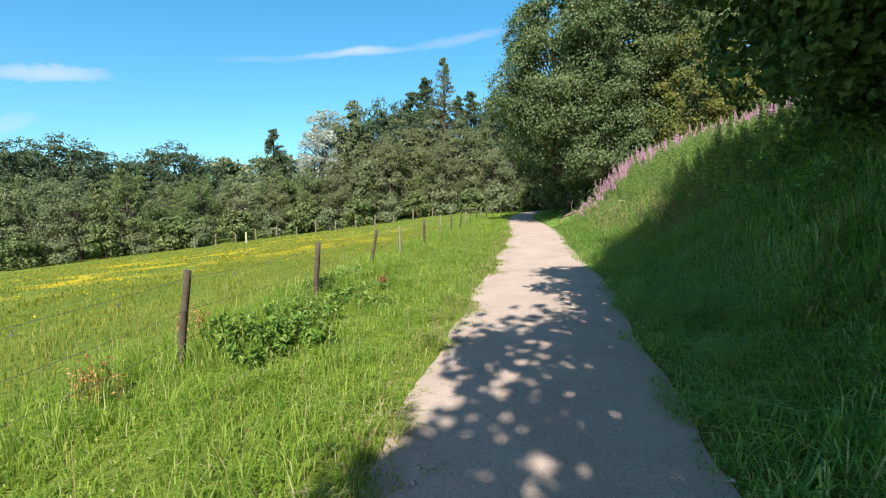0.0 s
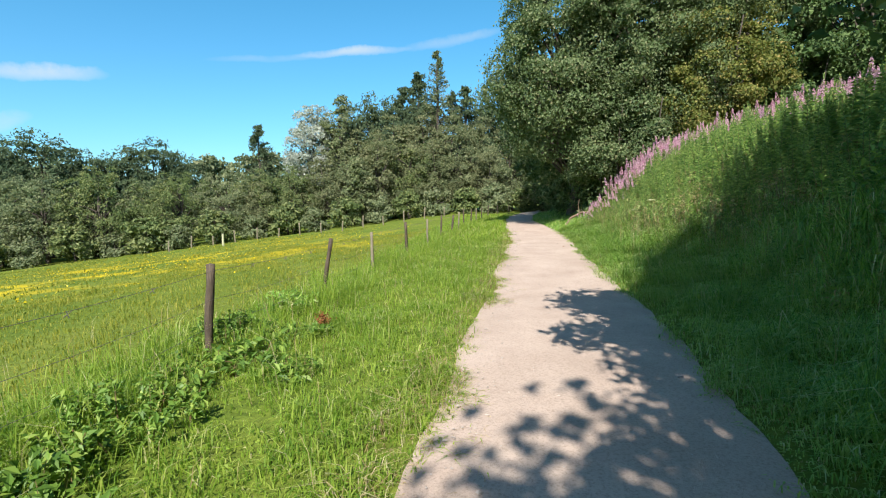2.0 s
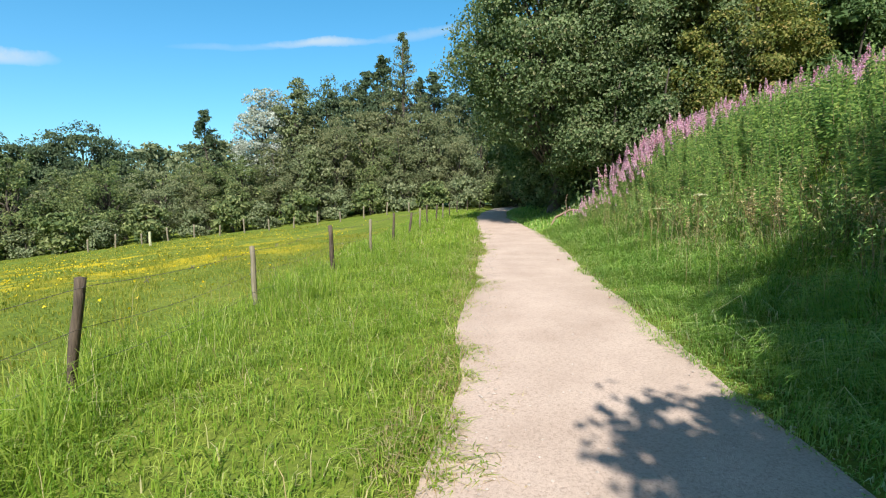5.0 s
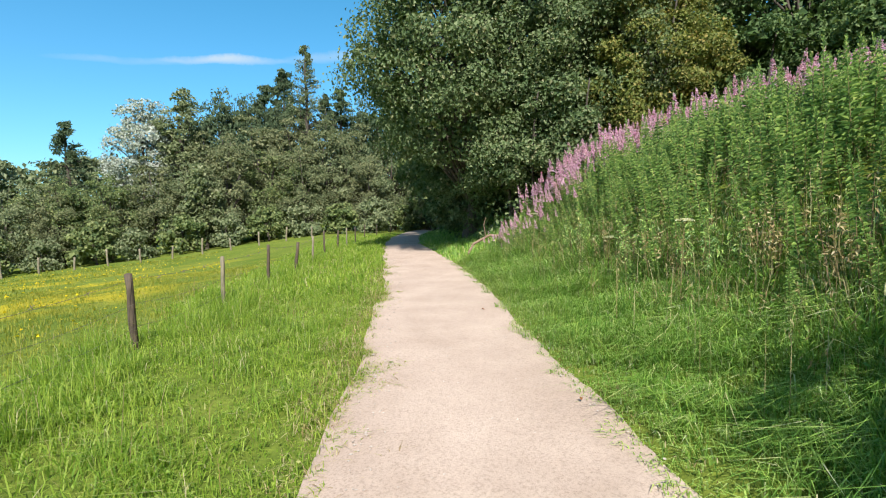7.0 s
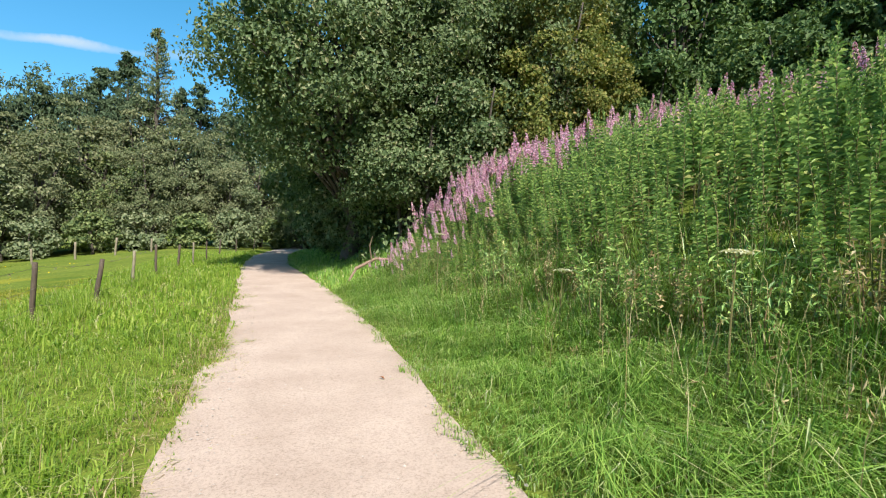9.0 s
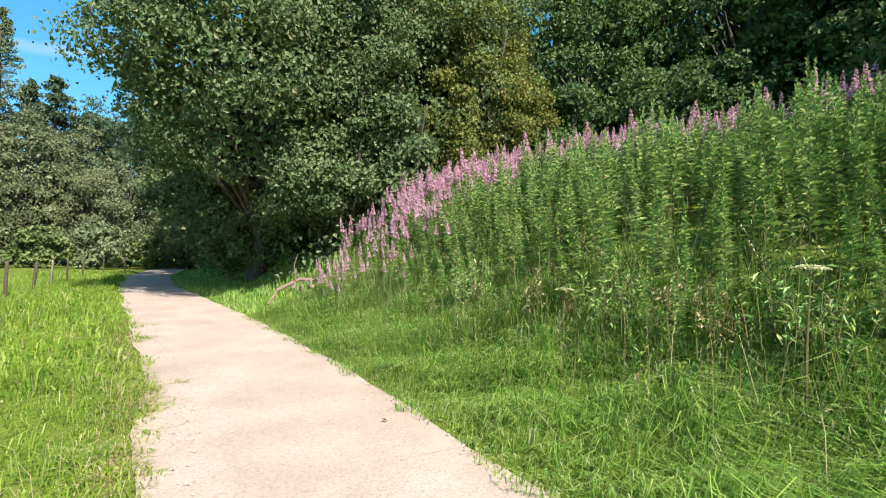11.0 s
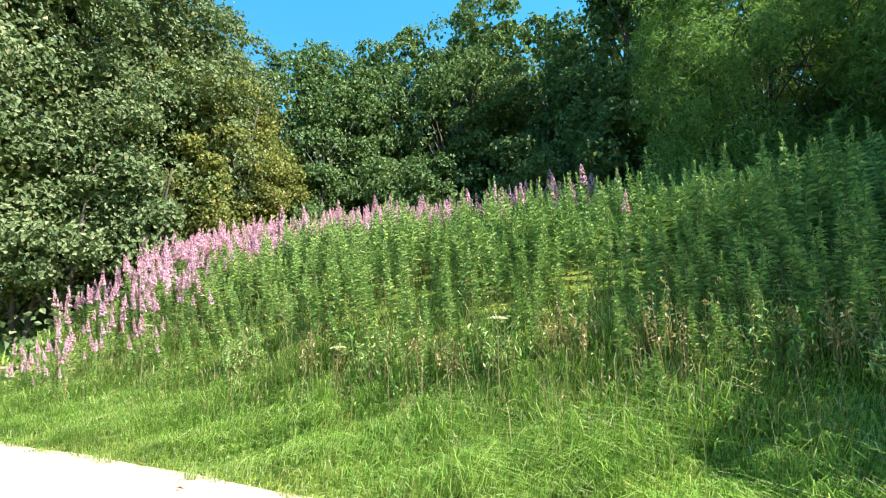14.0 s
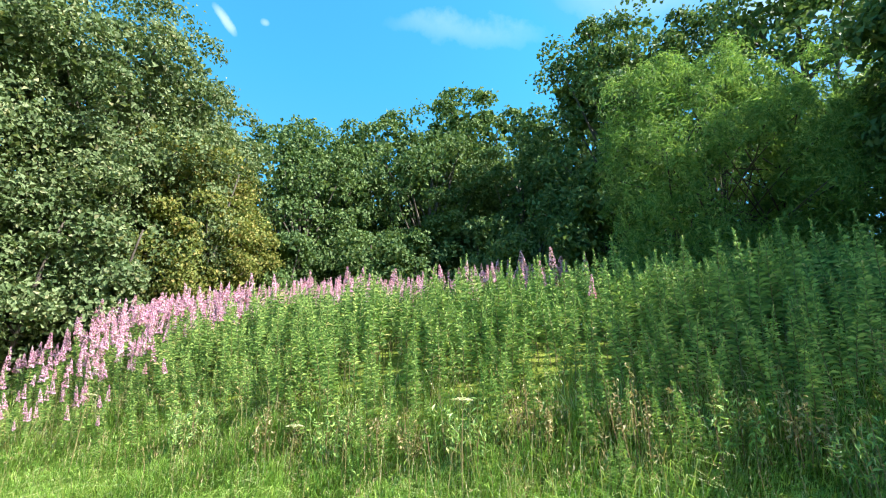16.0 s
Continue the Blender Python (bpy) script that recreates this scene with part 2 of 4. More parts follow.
HAZED_LEAF = leafy("hazed_distant_leaves", [(0.0, (0.125, 0.161, 0.085)), (0.5, (0.209, 0.245, 0.128)), (1.0, (0.35, 0.368, 0.213))], 0.3, 0.6, 0.15, (0.78, 0.85, 0.8), spec=0.15)
PINE = leafy("pine_needles", [(0.0, (0.050, 0.084, 0.044)), (0.5, (0.088, 0.126, 0.063)), (1.0, (0.156, 0.192, 0.098))], 0.15, 0.6, 0.3, (0.8, 0.88, 0.9), spec=0.15)
SILVER = leafy("silver_leaves", [(0.0, (0.245, 0.282, 0.229)), (0.5, (0.428, 0.460, 0.407)), (1.0, (0.612, 0.626, 0.584))], 0.25, 0.6, 0.5, (0.85, 0.9, 0.85))
ASPEN = leafy("aspen_leaves", [(0.0, (0.096, 0.127, 0.055)), (0.6, (0.180, 0.218, 0.094)), (1.0, (0.360, 0.380, 0.220))], 0.25, 0.55, 0.4)


def wire_material():
    m, n, l, p = nodes_of("rusty_wire")
    t = tex_noise(n, l, 40, 3)
    r = ramp(n, [(0.35, (0.10, 0.07, 0.05)), (0.7, (0.22, 0.21, 0.20))])
    l.new(t.outputs[0], r.inputs[0])
    l.new(r.outputs[0], p.inputs["Base Color"])
    p.inputs["Metallic"].default_value, p.inputs["Roughness"].default_value = 0.6, 0.6
    return m


WIRE = wire_material()


def stone_material():
    m, n, l, p = nodes_of("grey_stone")
    t = tex_noise(n, l, 12, 5)
    r = ramp(n, [(0.3, (0.30, 0.25, 0.21)), (0.7, (0.48, 0.42, 0.36))])
    l.new(t.outputs[0], r.inputs[0])
    l.new(r.outputs[0], p.inputs["Base Color"])
    p.inputs["Roughness"].default_value = 0.9
    bumped(n, l, p, t.outputs[0], 0.5)
    return m


STONE = stone_material()


# ---- the lie of the land ----
EDGE_Y = (-60.0, 0.0, 2.2, 4.0, 5.2, 6.8, 8.8, 10.7, 12.4, 14.0, 16.6, 19.0, 21.4, 27.0, 34.0, 42.0, 52.0, 90.0)
EDGE_L = (-3.0, -0.65, -0.34, -0.10, 0.05, 0.40, 0.70, 1.10, 1.30, 1.58, 2.00, 2.40, 2.68, 3.25, 4.0, 5.3, 8.0, 22.0)
EDGE_R = (-1.0, 1.15, 1.42, 1.84, 2.02, 2.36, 2.80, 3.05, 3.25, 3.50, 3.95, 4.35, 4.72, 5.25, 5.75, 7.1, 9.9, 24.0)


def path_left(y):
    return np.interp(y, EDGE_Y, EDGE_L)


def path_right(y):
    return np.interp(y, EDGE_Y, EDGE_R)


def ripple(x, y):
    return (0.5 * np.sin(1.3 * x + 0.7 * y) + 0.35 * np.sin(2.9 * y - 1.9 * x + 1.0) + 0.25 * np.sin(5.1 * x + 3.7 * y + 2.0)) / 1.1


def soft_step(v, a, b):
    u = np.clip((v - a) / (b - a), 0, 1)
    return u * u * (3 - 2 * u)


def land(x, y):
    """Height of the ground: a level path, a bank rising on one side and a meadow falling away on the other."""
    x, y = np.asarray(x, float), np.asarray(y, float)
    s, d = x - path_right(y), path_left(y) - x
    up = 0.06 * np.clip(s, 0, 0.8)
    climb = np.clip(s - 0.5, 0, None)
    rise = np.interp(climb, (0, 0.4, 0.8, 1.2, 1.75, 2.25, 2.75, 3.75, 4.75, 5.75, 7.75, 10.75, 31.0, 60.0), (0, 0.10, 0.28, 0.55, 1.0, 1.4, 1.75, 2.22, 2.6, 2.88, 3.35, 3.85, 6.5, 8.0))
    bank = rise * np.interp(y, (-30, 13, 17, 20, 23, 28, 40), (0.95, 0.95, 0.93, 0.98, 0.9, 0.85, 0.5))
    fall = np.clip(np.minimum(d - 2.6, 1.2 - x), 0, None)
    field = -0.108 * np.minimum(fall, 46) + 0.0 * x
    far = np.hypot(x, y)
    hill = 22.0 * soft_step(far, 110, 420) + 26 * soft_step(far, 400, 1500)
    out = np.clip(np.maximum(s, d), 0, 0.6) / 0.6
    bumps = ripple(x, y) * 0.035 * out + 0.12 * ripple(x * 0.23, y * 0.23) * np.clip(np.maximum(s, d) / 8, 0, 1)
    verge = -0.03 * np.clip(d, 0, 2.6)
    return up + bank + field + verge + bumps + hill - 0.03 * (1 - out)


def tri_mesh(name, verts, tris, smooth=False):
    verts, tris = np.asarray(verts, np.float32), np.asarray(tris, np.int32)
    me = bpy.data.meshes.new(name)
    me.vertices.add(len(verts))
    me.vertices.foreach_set("co", verts.ravel())
    me.loops.add(tris.size)
    me.loops.foreach_set("vertex_index", tris.ravel())
    me.polygons.add(len(tris))
    me.polygons.foreach_set("loop_start", np.arange(0, tris.size, 3, dtype=np.int32))
    me.polygons.foreach_set("use_smooth", np.full(len(tris), smooth))
    me.update(calc_edges=True)
    return me


def solid(name, verts, tris, material, smooth=False):
    ob = new(name, tri_mesh(name, verts, tris, smooth))
    ob.data.materials.append(material)
    return ob


def part(name, geometry, material, parent, label="", smooth=False):
    ob = solid(name, *geometry, material, smooth)
    ob.parent = parent
    return tagged(ob, label) if label else ob


def joined(pieces):
    vs, ts, k = [], [], 0
    for v, t in pieces:
        vs.append(np.asarray(v, float))
        ts.append(np.asarray(t, int) + k)
        k += len(v)
    return np.concatenate(vs), np.concatenate(ts)


def grid_tris(nx, ny):
    i = np.arange(nx * ny).reshape(ny, nx)
    a, b, c, d = i[:-1, :-1].ravel(), i[:-1, 1:].ravel(), i[1:, 1:].ravel(), i[1:, :-1].ravel()
    return np.concatenate([np.stack([a, b, c], 1), np.stack([a, c, d], 1)])


def axis(lo, hi, step, reach, grow=1.22):
    v, out = step, []
    p = hi
    while p < reach:
        v *= grow
        p += v
        out.append(p)
    v, low = step, []
    p = lo
    while p > -reach:
        v *= grow
        p -= v
        low.append(p)
    return np.array(low[::-1] + list(np.arange(lo, hi + 1e-6, step)) + out)


gx, gy = axis(-7, 14, 0.22, 2200), axis(-4, 44, 0.3, 2200)
X, Y = np.meshgrid(gx, gy)
tagged(solid("ground", np.stack([X, Y, land(X, Y)], -1).reshape(-1, 3), grid_tris(len(gx), len(gy)), TURF, True),
       "sloping green turf, meadow and grassy bank", "ground", kind="structure")

# the footpath: a cambered strip with frayed edges
py = np.arange(-20, 75, 0.12)
rows_, cols = len(py), 13
u = np.linspace(0, 1, cols)
lft = path_left(py) + 0.02 * np.sin(py * 3.1) + 0.04 * np.sin(py * 1.3 + 1) + rng.normal(0, 0.006, rows_) - 0.16
rgt = path_right(py) + 0.02 * np.sin(py * 3.3 + 2) + 0.03 * np.sin(py * 1.1) + rng.normal(0, 0.006, rows_) - 0.02
PX = lft[:, None] * (1 - u) + rgt[:, None] * u
PY = np.repeat(py[:, None], cols, 1)
PZ = 0.022 * (1 - (2 * u - 1) ** 6)[None, :] - 0.012 + 0.0015 * ripple(PX * 1.5, PY)
PZ = PZ + np.maximum(land(0.5 * (lft + rgt), py) + 0.03, 0)[:, None]
tagged(solid("footpath", np.stack([PX, PY, PZ], -1).reshape(-1, 3), grid_tris(cols, rows_), GRIT, True),
       "pale pinkish packed grit footpath with worn edges", "path", kind="structure")


# ---- vegetation builders ----
def unit(v):
    return v / np.maximum(np.linalg.norm(v, axis=-1, keepdims=True), 1e-9)


def leaves(P, N, length, width, droop=0.35, fold=0.25):
    """One folded four-cornered leaf at each point of P, facing N."""
    n = len(P)
    T = unit(np.cross(N, rng.normal(size=(n, 3))) + np.array([0, 0, -droop]))
    B = unit(np.cross(N, T))
    k = rng.uniform(0.65, 1.25, (n, 1))
    Ln, W = length * k, width * k
    a = P - T * Ln * 0.5
    b = P + B * W * 0.5 + N * W * fold
    c = P + T * Ln * 0.5 - N * Ln * 0.12
    d = P - B * W * 0.5 + N * W * fold
    V = np.stack([a, b, c, d], 1).reshape(-1, 3)
    i = 4 * np.arange(n)[:, None]
    return V, np.concatenate([i + [[0, 1, 2]], i + [[0, 2, 3]]])


def blades(x, y, z, height, width, lean=0.45, flow=None):
    """One bent tapering blade of grass at each place, its flat side turned up as it bends over."""
    n = len(x)
    a = rng.uniform(0, 2 * np.pi, n) if flow is None else flow + rng.normal(0, 0.7, n) + 0.9 * ripple(x * 0.9, y * 0.8)
    f = a + np.pi / 2 + rng.normal(0, 0.55, n)
    h = height * rng.uniform(0.55, 1.25, n)
    out = h * lean * rng.uniform(0.3, 1.6, n)
    ox, oy = np.cos(a) * out, np.sin(a) * out
    wx, wy = np.cos(f) * width * 0.5, np.sin(f) * width * 0.5
    V = np.empty((n, 5, 3))
    V[:, 0] = np.stack([x - wx, y - wy, z - 0.02], 1)
    V[:, 1] = np.stack([x + wx, y + wy, z - 0.02], 1)
    V[:, 2] = np.stack([x + ox * 0.3 + wx * 0.8, y + oy * 0.3 + wy * 0.8, z + h * 0.62], 1)
    V[:, 3] = np.stack([x + ox * 0.3 - wx * 0.8, y + oy * 0.3 - wy * 0.8, z + h * 0.62], 1)
    V[:, 4] = np.stack([x + ox * 1.1, y + oy * 1.1, z + h * np.clip(1 - 0.35 * lean, 0.55, 1)], 1)
    i = 5 * np.arange(n)[:, None]
    return V.reshape(-1, 3), np.concatenate([i + [[0, 1, 2]], i + [[0, 2, 3]], i + [[3, 2, 4]]])


def tube(points, radii, sides=6):
    points, radii = np.asarray(points, float), np.asarray(radii, float)
    d = unit(np.gradient(points, axis=0))
    ref = np.where(np.abs(d[:, 2:3]) > 0.9, np.array([[1.0, 0, 0]]), np.array([[0, 0, 1.0]]))
    s = unit(np.cross(d, ref))
    t = np.cross(d, s)
    a = np.linspace(0, 2 * np.pi, sides, endpoint=False)
    ring = points[:, None] + radii[:, None, None] * (np.cos(a)[None, :, None] * s[:, None] + np.sin(a)[None, :, None] * t[:, None])
    V = np.concatenate([ring.reshape(-1, 3), points[-1:]])
    T, m = [], len(points)
    for i in range(m - 1):
        for j in range(sides):
            p, q = i * sides + j, i * sides + (j + 1) % sides
            T += [(p, q, q + sides), (p, q + sides, p + sides)]
    T += [((m - 1) * sides + j, (m - 1) * sides + (j + 1) % sides, m * sides) for j in range(sides)]
    return V, np.array(T)


def crown_clumps(centre, radii, count, hollow=0.5):
    """Places of the leaf clumps: most on an uneven outer shell, some inside it."""
    u = unit(rng.normal(size=(count, 3)))
    u[:, 2] = np.where(u[:, 2] < -0.2, u[:, 2] * 0.8, u[:, 2])
    wide = np.hypot(u[:, 0], u[:, 1])
    u[:, :2] *= np.where(u[:, 2] < 0, np.clip(wide, 0.15, 1) ** -0.6, 1.0)[:, None]
    ph = rng.uniform(0, 6.28, 3)
    lump = 1 + 0.10 * np.sin(4 * u[:, 0] + ph[0]) * np.cos(3 * u[:, 1] + ph[1]) + 0.08 * np.sin(6 * u[:, 2] + 3 * u[:, 0] + ph[2])
    f = np.where(rng.uniform(size=count) < 0.72, rng.uniform(0.86, 1.03, count), rng.uniform(hollow, 0.85, count))
    return np.asarray(centre) + u * (f * lump)[:, None] * np.asarray(radii)


def crown_leaves(clumps, clump_r, n, centre, length, width, flat=0.75, out=0.7):
    """Leaves over the upper and outer side of each clump, with a few sprays standing out."""
    k = rng.integers(0, len(clumps), n)
    size = rng.uniform(0.6, 1.35, len(clumps))[k][:, None] * clump_r
    u = unit(unit(rng.normal(size=(n, 3))) + out * unit(clumps[k] - np.asarray(centre)) + np.array([0, 0, 0.3]))
    reach = np.where(rng.uniform(size=(n, 1)) < 0.13, rng.uniform(1.0, 1.4, (n, 1)), rng.uniform(0.7, 1.04, (n, 1)))
    P = clumps[k] + u * size * reach * np.array([1, 1, flat])
    N = unit(u + 0.5 * rng.normal(size=(n, 3)) + np.array([0, 0, 0.25]))
    return leaves(P, N, length, width)


def tree(name, base, height, radius, low, material, n, leaf, label, clump=1.0, count=70, trunk_r=0.22, narrow=0.55, lean=(0, 0), squash=1.0, category="tree", flat=0.75, stems=1):
    """A tree: tapered trunk with limbs, and a crown of separate leaf clumps from height low to height."""
    x, y = base
    z = float(land(x, y)) - 0.08
    root = tagged(new(name), label, category)
    root.location = (x, y, z)
    cz, rz = (height + low) / 2, (height - low) / 2
    centre = np.array([lean[0], lean[1], cz])
    cl = crown_clumps(centre, (radius * squash - clump * 0.5, radius - clump * 0.5, rz - clump * 0.5), count)
    wood_ = []
    for s_ in range(stems):
        off = np.array([0.35 * s_ * math.cos(2.4 * s_), 0.35 * s_ * math.sin(2.4 * s_), 0])
        h = np.linspace(0, height * 0.82, 9)
        bend = np.stack([lean[0] * (h / height) + 0.12 * np.sin(h * 0.9 + s_), lean[1] * (h / height) + 0.12 * np.cos(h * 0.7 + s_), h], 1)
        bend += off * (1 + 1.5 * h[:, None] / height)
        r = trunk_r / math.sqrt(stems) * (1 - 0.85 * h / h[-1]) + 0.015
        r[0] *= 1.45
        wood_.append(tube(bend, r, 7))
        for c in cl[rng.permutation(len(cl))[: max(8, len(cl) // (3 * stems))]]:
            t = np.clip(rng.uniform(0.3, 0.85) * c[2] / height, 0.12, 0.9)
            k = t * height / h[-1] * 8
            a = bend[min(int(k), 8)]
            mid = a * 0.5 + c * 0.5 + np.array([0, 0, 0.25 * np.linalg.norm(c - a) * 0.4])
            q = np.linspace(0, 1, 5)[:, None]
            pts = (1 - q) ** 2 * a + 2 * q * (1 - q) * mid + q * q * c
            wood_.append(tube(pts, np.linspace(trunk_r * 0.38, 0.012, 5), 4))
    part("trunk", joined(wood_), BARK, root, "grey-brown bark trunk and limbs", True)
    inner = crown_leaves(cl * 0.8 + centre * 0.2, clump * 0.8, n // 4, centre, leaf[0] * 1.7, leaf[1] * 1.7)
    part("crown", joined([crown_leaves(cl, clump, n, centre, leaf[0], leaf[1], flat), inner]), material, root)
    return root


def conifer(name, base, height, radius, material, n, label, whorls=16, bare=0.12, droop=0.18, leaf=(0.35, 0.12), taper=1.0):
    """A pine or spruce: straight trunk, whorls of branches that shorten upwards, needles in sprays."""
    x, y = base
    z = float(land(x, y)) - 0.08
    root = tagged(new(name), label, "tree")
    root.location = (x, y, z)
    h = np.linspace(0, height, 8)
    wood_ = [tube(np.stack([0.1 * np.sin(h), 0.1 * np.cos(h * 0.8), h], 1), 0.018 * height * (1 - 0.9 * h / height) + 0.01, 7)]
    P, N = [], []
    count = whorls * 6
    per = max(8, n // count)
    for f in np.linspace(bare, 0.985, count):
        reach = radius * (1 - ((f - bare) / (1 - bare)) ** taper) * rng.uniform(0.6, 1.15) + 0.3
        a = rng.uniform(0, 2 * np.pi)
        s = np.array([0, 0, f * height])
        e = s + np.array([np.cos(a) * reach, np.sin(a) * reach, (rng.uniform(-0.1, 0.3) - droop) * reach])
        wood_.append(tube([s, (s + e) / 2 + [0, 0, 0.08 * reach], e], [0.05, 0.03, 0.01], 4))
        t = rng.uniform(0.12, 1.05, (per, 1)) ** 0.8
        P.append(s + (e - s) * t + rng.normal(size=(per, 3)) * np.array([0.2, 0.2, 0.16]) * (0.5 + reach * 0.28))
        N.append(unit(rng.normal(size=(per, 3)) + np.array([0, 0, 0.9])))
    part("trunk", joined(wood_), BARK, root, "brown trunk with whorled branches", True)
    part("crown", leaves(np.concatenate(P), np.concatenate(N), leaf[0], leaf[1]), material, root)
    return root


def again(ob, x, y, turn, size=1.0, tall=1.0):
    return copy_thing(ob, pose(x, y, float(land(x, y)) - 0.08, 0, 0, turn) @ Matrix.Diagonal((size, size, size * tall, 1)))


# ---- trees beside the path ----
tree("sycamore_tree", (7.3, 30.0), 14.0, 4.7, 1.2, SYCAMORE, 64000, (0.13, 0.10), "large dark green sycamore overhanging the footpath", 0.9, 230, 0.28, lean=(-0.4, -1.5))
tree("sycamore_tree", (10.6, 27.3), 13.0, 4.3, -0.4, SYCAMORE, 52000, (0.13, 0.10), "tall broadleaf tree in full leaf behind pink fireweed", 0.8, 200, 0.25)
tree("sycamore_tree", (14.6, 29.0), 12.5, 4.0, 0.0, SYCAMORE, 22000, (0.17, 0.14), "tall leafy broadleaf tree at the head of the bank", 0.85, 150, 0.25)
tree("shrubby_maple", (12.4, 25.2), 7.6, 2.9, -0.6, OLIVE, 30000, (0.11, 0.085), "bushy maple with yellowing leaves behind the fireweed", 0.62, 130, 0.12, category="tree", stems=3)
tree("hawthorn_bush", (7.9, 26.0), 5.2, 1.9, 0.0, SYCAMORE, 14000, (0.12, 0.09), "dense dark bush at the edge of the grassy bank", 0.6, 60, 0.09, category="bush", stems=3)
tree("sycamore_tree", (8.6, 37.5), 12.0, 4.2, 0.8, SYCAMORE, 9000, (0.26, 0.21), "dark broadleaf tree shading the far footpath", 1.1, 70, 0.25)
tree("sycamore_tree", (10.8, 46.0), 11.0, 4.5, 0.5, SHRUB, 6000, (0.32, 0.27), "broadleaf tree by the far bend of the footpath", 1.1, 70, 0.25)
oak = tree("oak_tree", (24.0, 29.5), 15.5, 5.0, 0.0, OAK, 15000, (0.24, 0.19), "rounded green oak on top of the bank", 0.95, 150, 0.3)
again(oak, 28.0, 24.0, 70, 1.08)
again(oak, 31.0, 18.0, 150, 1.2)
again(oak, 28.5, 11.5, 220, 0.95)
again(oak, 20.0, 25.5, 300, 0.75)
again(oak, 24.0, 20.0, 20, 0.8)
again(oak, 24.5, 15.0, 110, 0.72)
again(oak, 30.0, 28.5, 200, 0.85)
again(oak, 34.0, 22.0, 260, 0.95)
again(oak, 28.0, 18.0, 330, 0.78)
tree("oak_tree", (21.0, 9.6), 15.5, 4.6, 0.4, OAK, 28000, (0.2, 0.16), "tall dark green oak standing above the bank", 0.9, 170, 0.32)
tree("oak_tree", (17.6, 3.5), 14.5, 4.6, 0.4, OAK, 11000, (0.22, 0.18), "tall dark oak at the top of the shaded bank", 1.1, 80, 0.3)
tree("willow_bush", (11.4, 9.4), 6.6, 2.7, -0.6, WILLOW, 60000, (0.13, 0.026), "feathery light green willow bush among fireweed", 0.36, 330, 0.05, category="bush", flat=1.7, stems=4)
tree("willow_bush", (12.2, 5.6), 5.8, 2.5, -0.6, WILLOW, 30000, (0.16, 0.036), "shaded willow bush with thin drooping branches", 0.45, 200, 0.05, category="bush", flat=1.5, stems=4)
tree("ash_tree", (9.0, 5.0), 7.6, 2.4, 0.3, OAK, 24000, (0.18, 0.14), "tall dark ash shading the upper bank", 0.7, 100, 0.18)
tree("ash_tree", (7.4, 0.3), 4.7, 4.5, 0.2, OAK, 50000, (0.16, 0.12), "dark ash tree overhanging the shaded path", 0.75, 180, 0.2, lean=(-1.9, 0))
tree("ash_tree", (5.0, -4.7), 7.2, 5.0, 1.4, OAK, 14000, (0.25, 0.18), "dark ash tree casting shade over the footpath", 1.0, 115, 0.22, lean=(-0.7, 0.2))
tree("ash_tree", (6.1, 5.4), 6.3, 2.9, -0.3, OAK, 34000, (0.14, 0.10), "dark ash with low boughs on the shaded bank", 0.65, 140, 0.14)
tree("hazel_tree", (5.4, 3.5), 4.0, 2.2, 1.5, OAK, 18000, (0.13, 0.10), "leaning hazel with boughs reaching over the path", 0.45, 105, 0.1, lean=(-1.9, 0.1), stems=2)
tree("ash_tree", (11.5, -1.0), 7.0, 4.2, 0.2, OAK, 7000, (0.26, 0.2), "dark ash tree on the upper bank", 1.0, 85, 0.22)
tree("hawthorn_bush", (7.9, 31.2), 4.2, 2.2, -0.3, SYCAMORE, 8000, (0.14, 0.11), "shaded bush hiding the foot of the sycamore", 0.6, 55, 0.08, category="bush", stems=3)
tree("hawthorn_bush", (9.3, 25.2), 4.6, 1.9, -0.3, SYCAMORE, 12000, (0.13, 0.10), "dense green bush behind pink fireweed", 0.6, 60, 0.09, category="bush", stems=3)
tree("hawthorn_bush", (15.8, 24.6), 5.2, 2.4, -0.3, OAK, 10000, (0.15, 0.12), "dark green bush at the crest of the bank", 0.7, 60, 0.09, category="bush", stems=3)
crest_bush = tree("hawthorn_bush", (18.5, 20.5), 5.0, 2.6, -0.3, OAK, 10000, (0.16, 0.13), "dark green bush beyond the fireweed crest", 0.7, 60, 0.09, category="bush", stems=3)
tree("hawthorn_bush", (19.0, 14.0), 4.6, 2.6, -0.3, OAK, 10000, (0.16, 0.13), "shadowy dark bush under the oaks", 0.7, 60, 0.09, category="bush", stems=3)
tree("hawthorn_bush", (8.3, 33.0), 5.5, 2.8, -0.3, SYCAMORE, 12000, (0.17, 0.14), "dark bush under the overhanging sycamore", 0.7, 65, 0.1, category="bush", stems=3)

for i, (x, y, k) in enumerate(((21.5, 23.0, 1.25), (22.5, 17.5, 1.3), (16.5, 27.0, 1.2), (21.5, 13.0, 1.2), (18.0, 10.8, 1.1))):
    again(crest_bush, x, y, 67 * i, k)

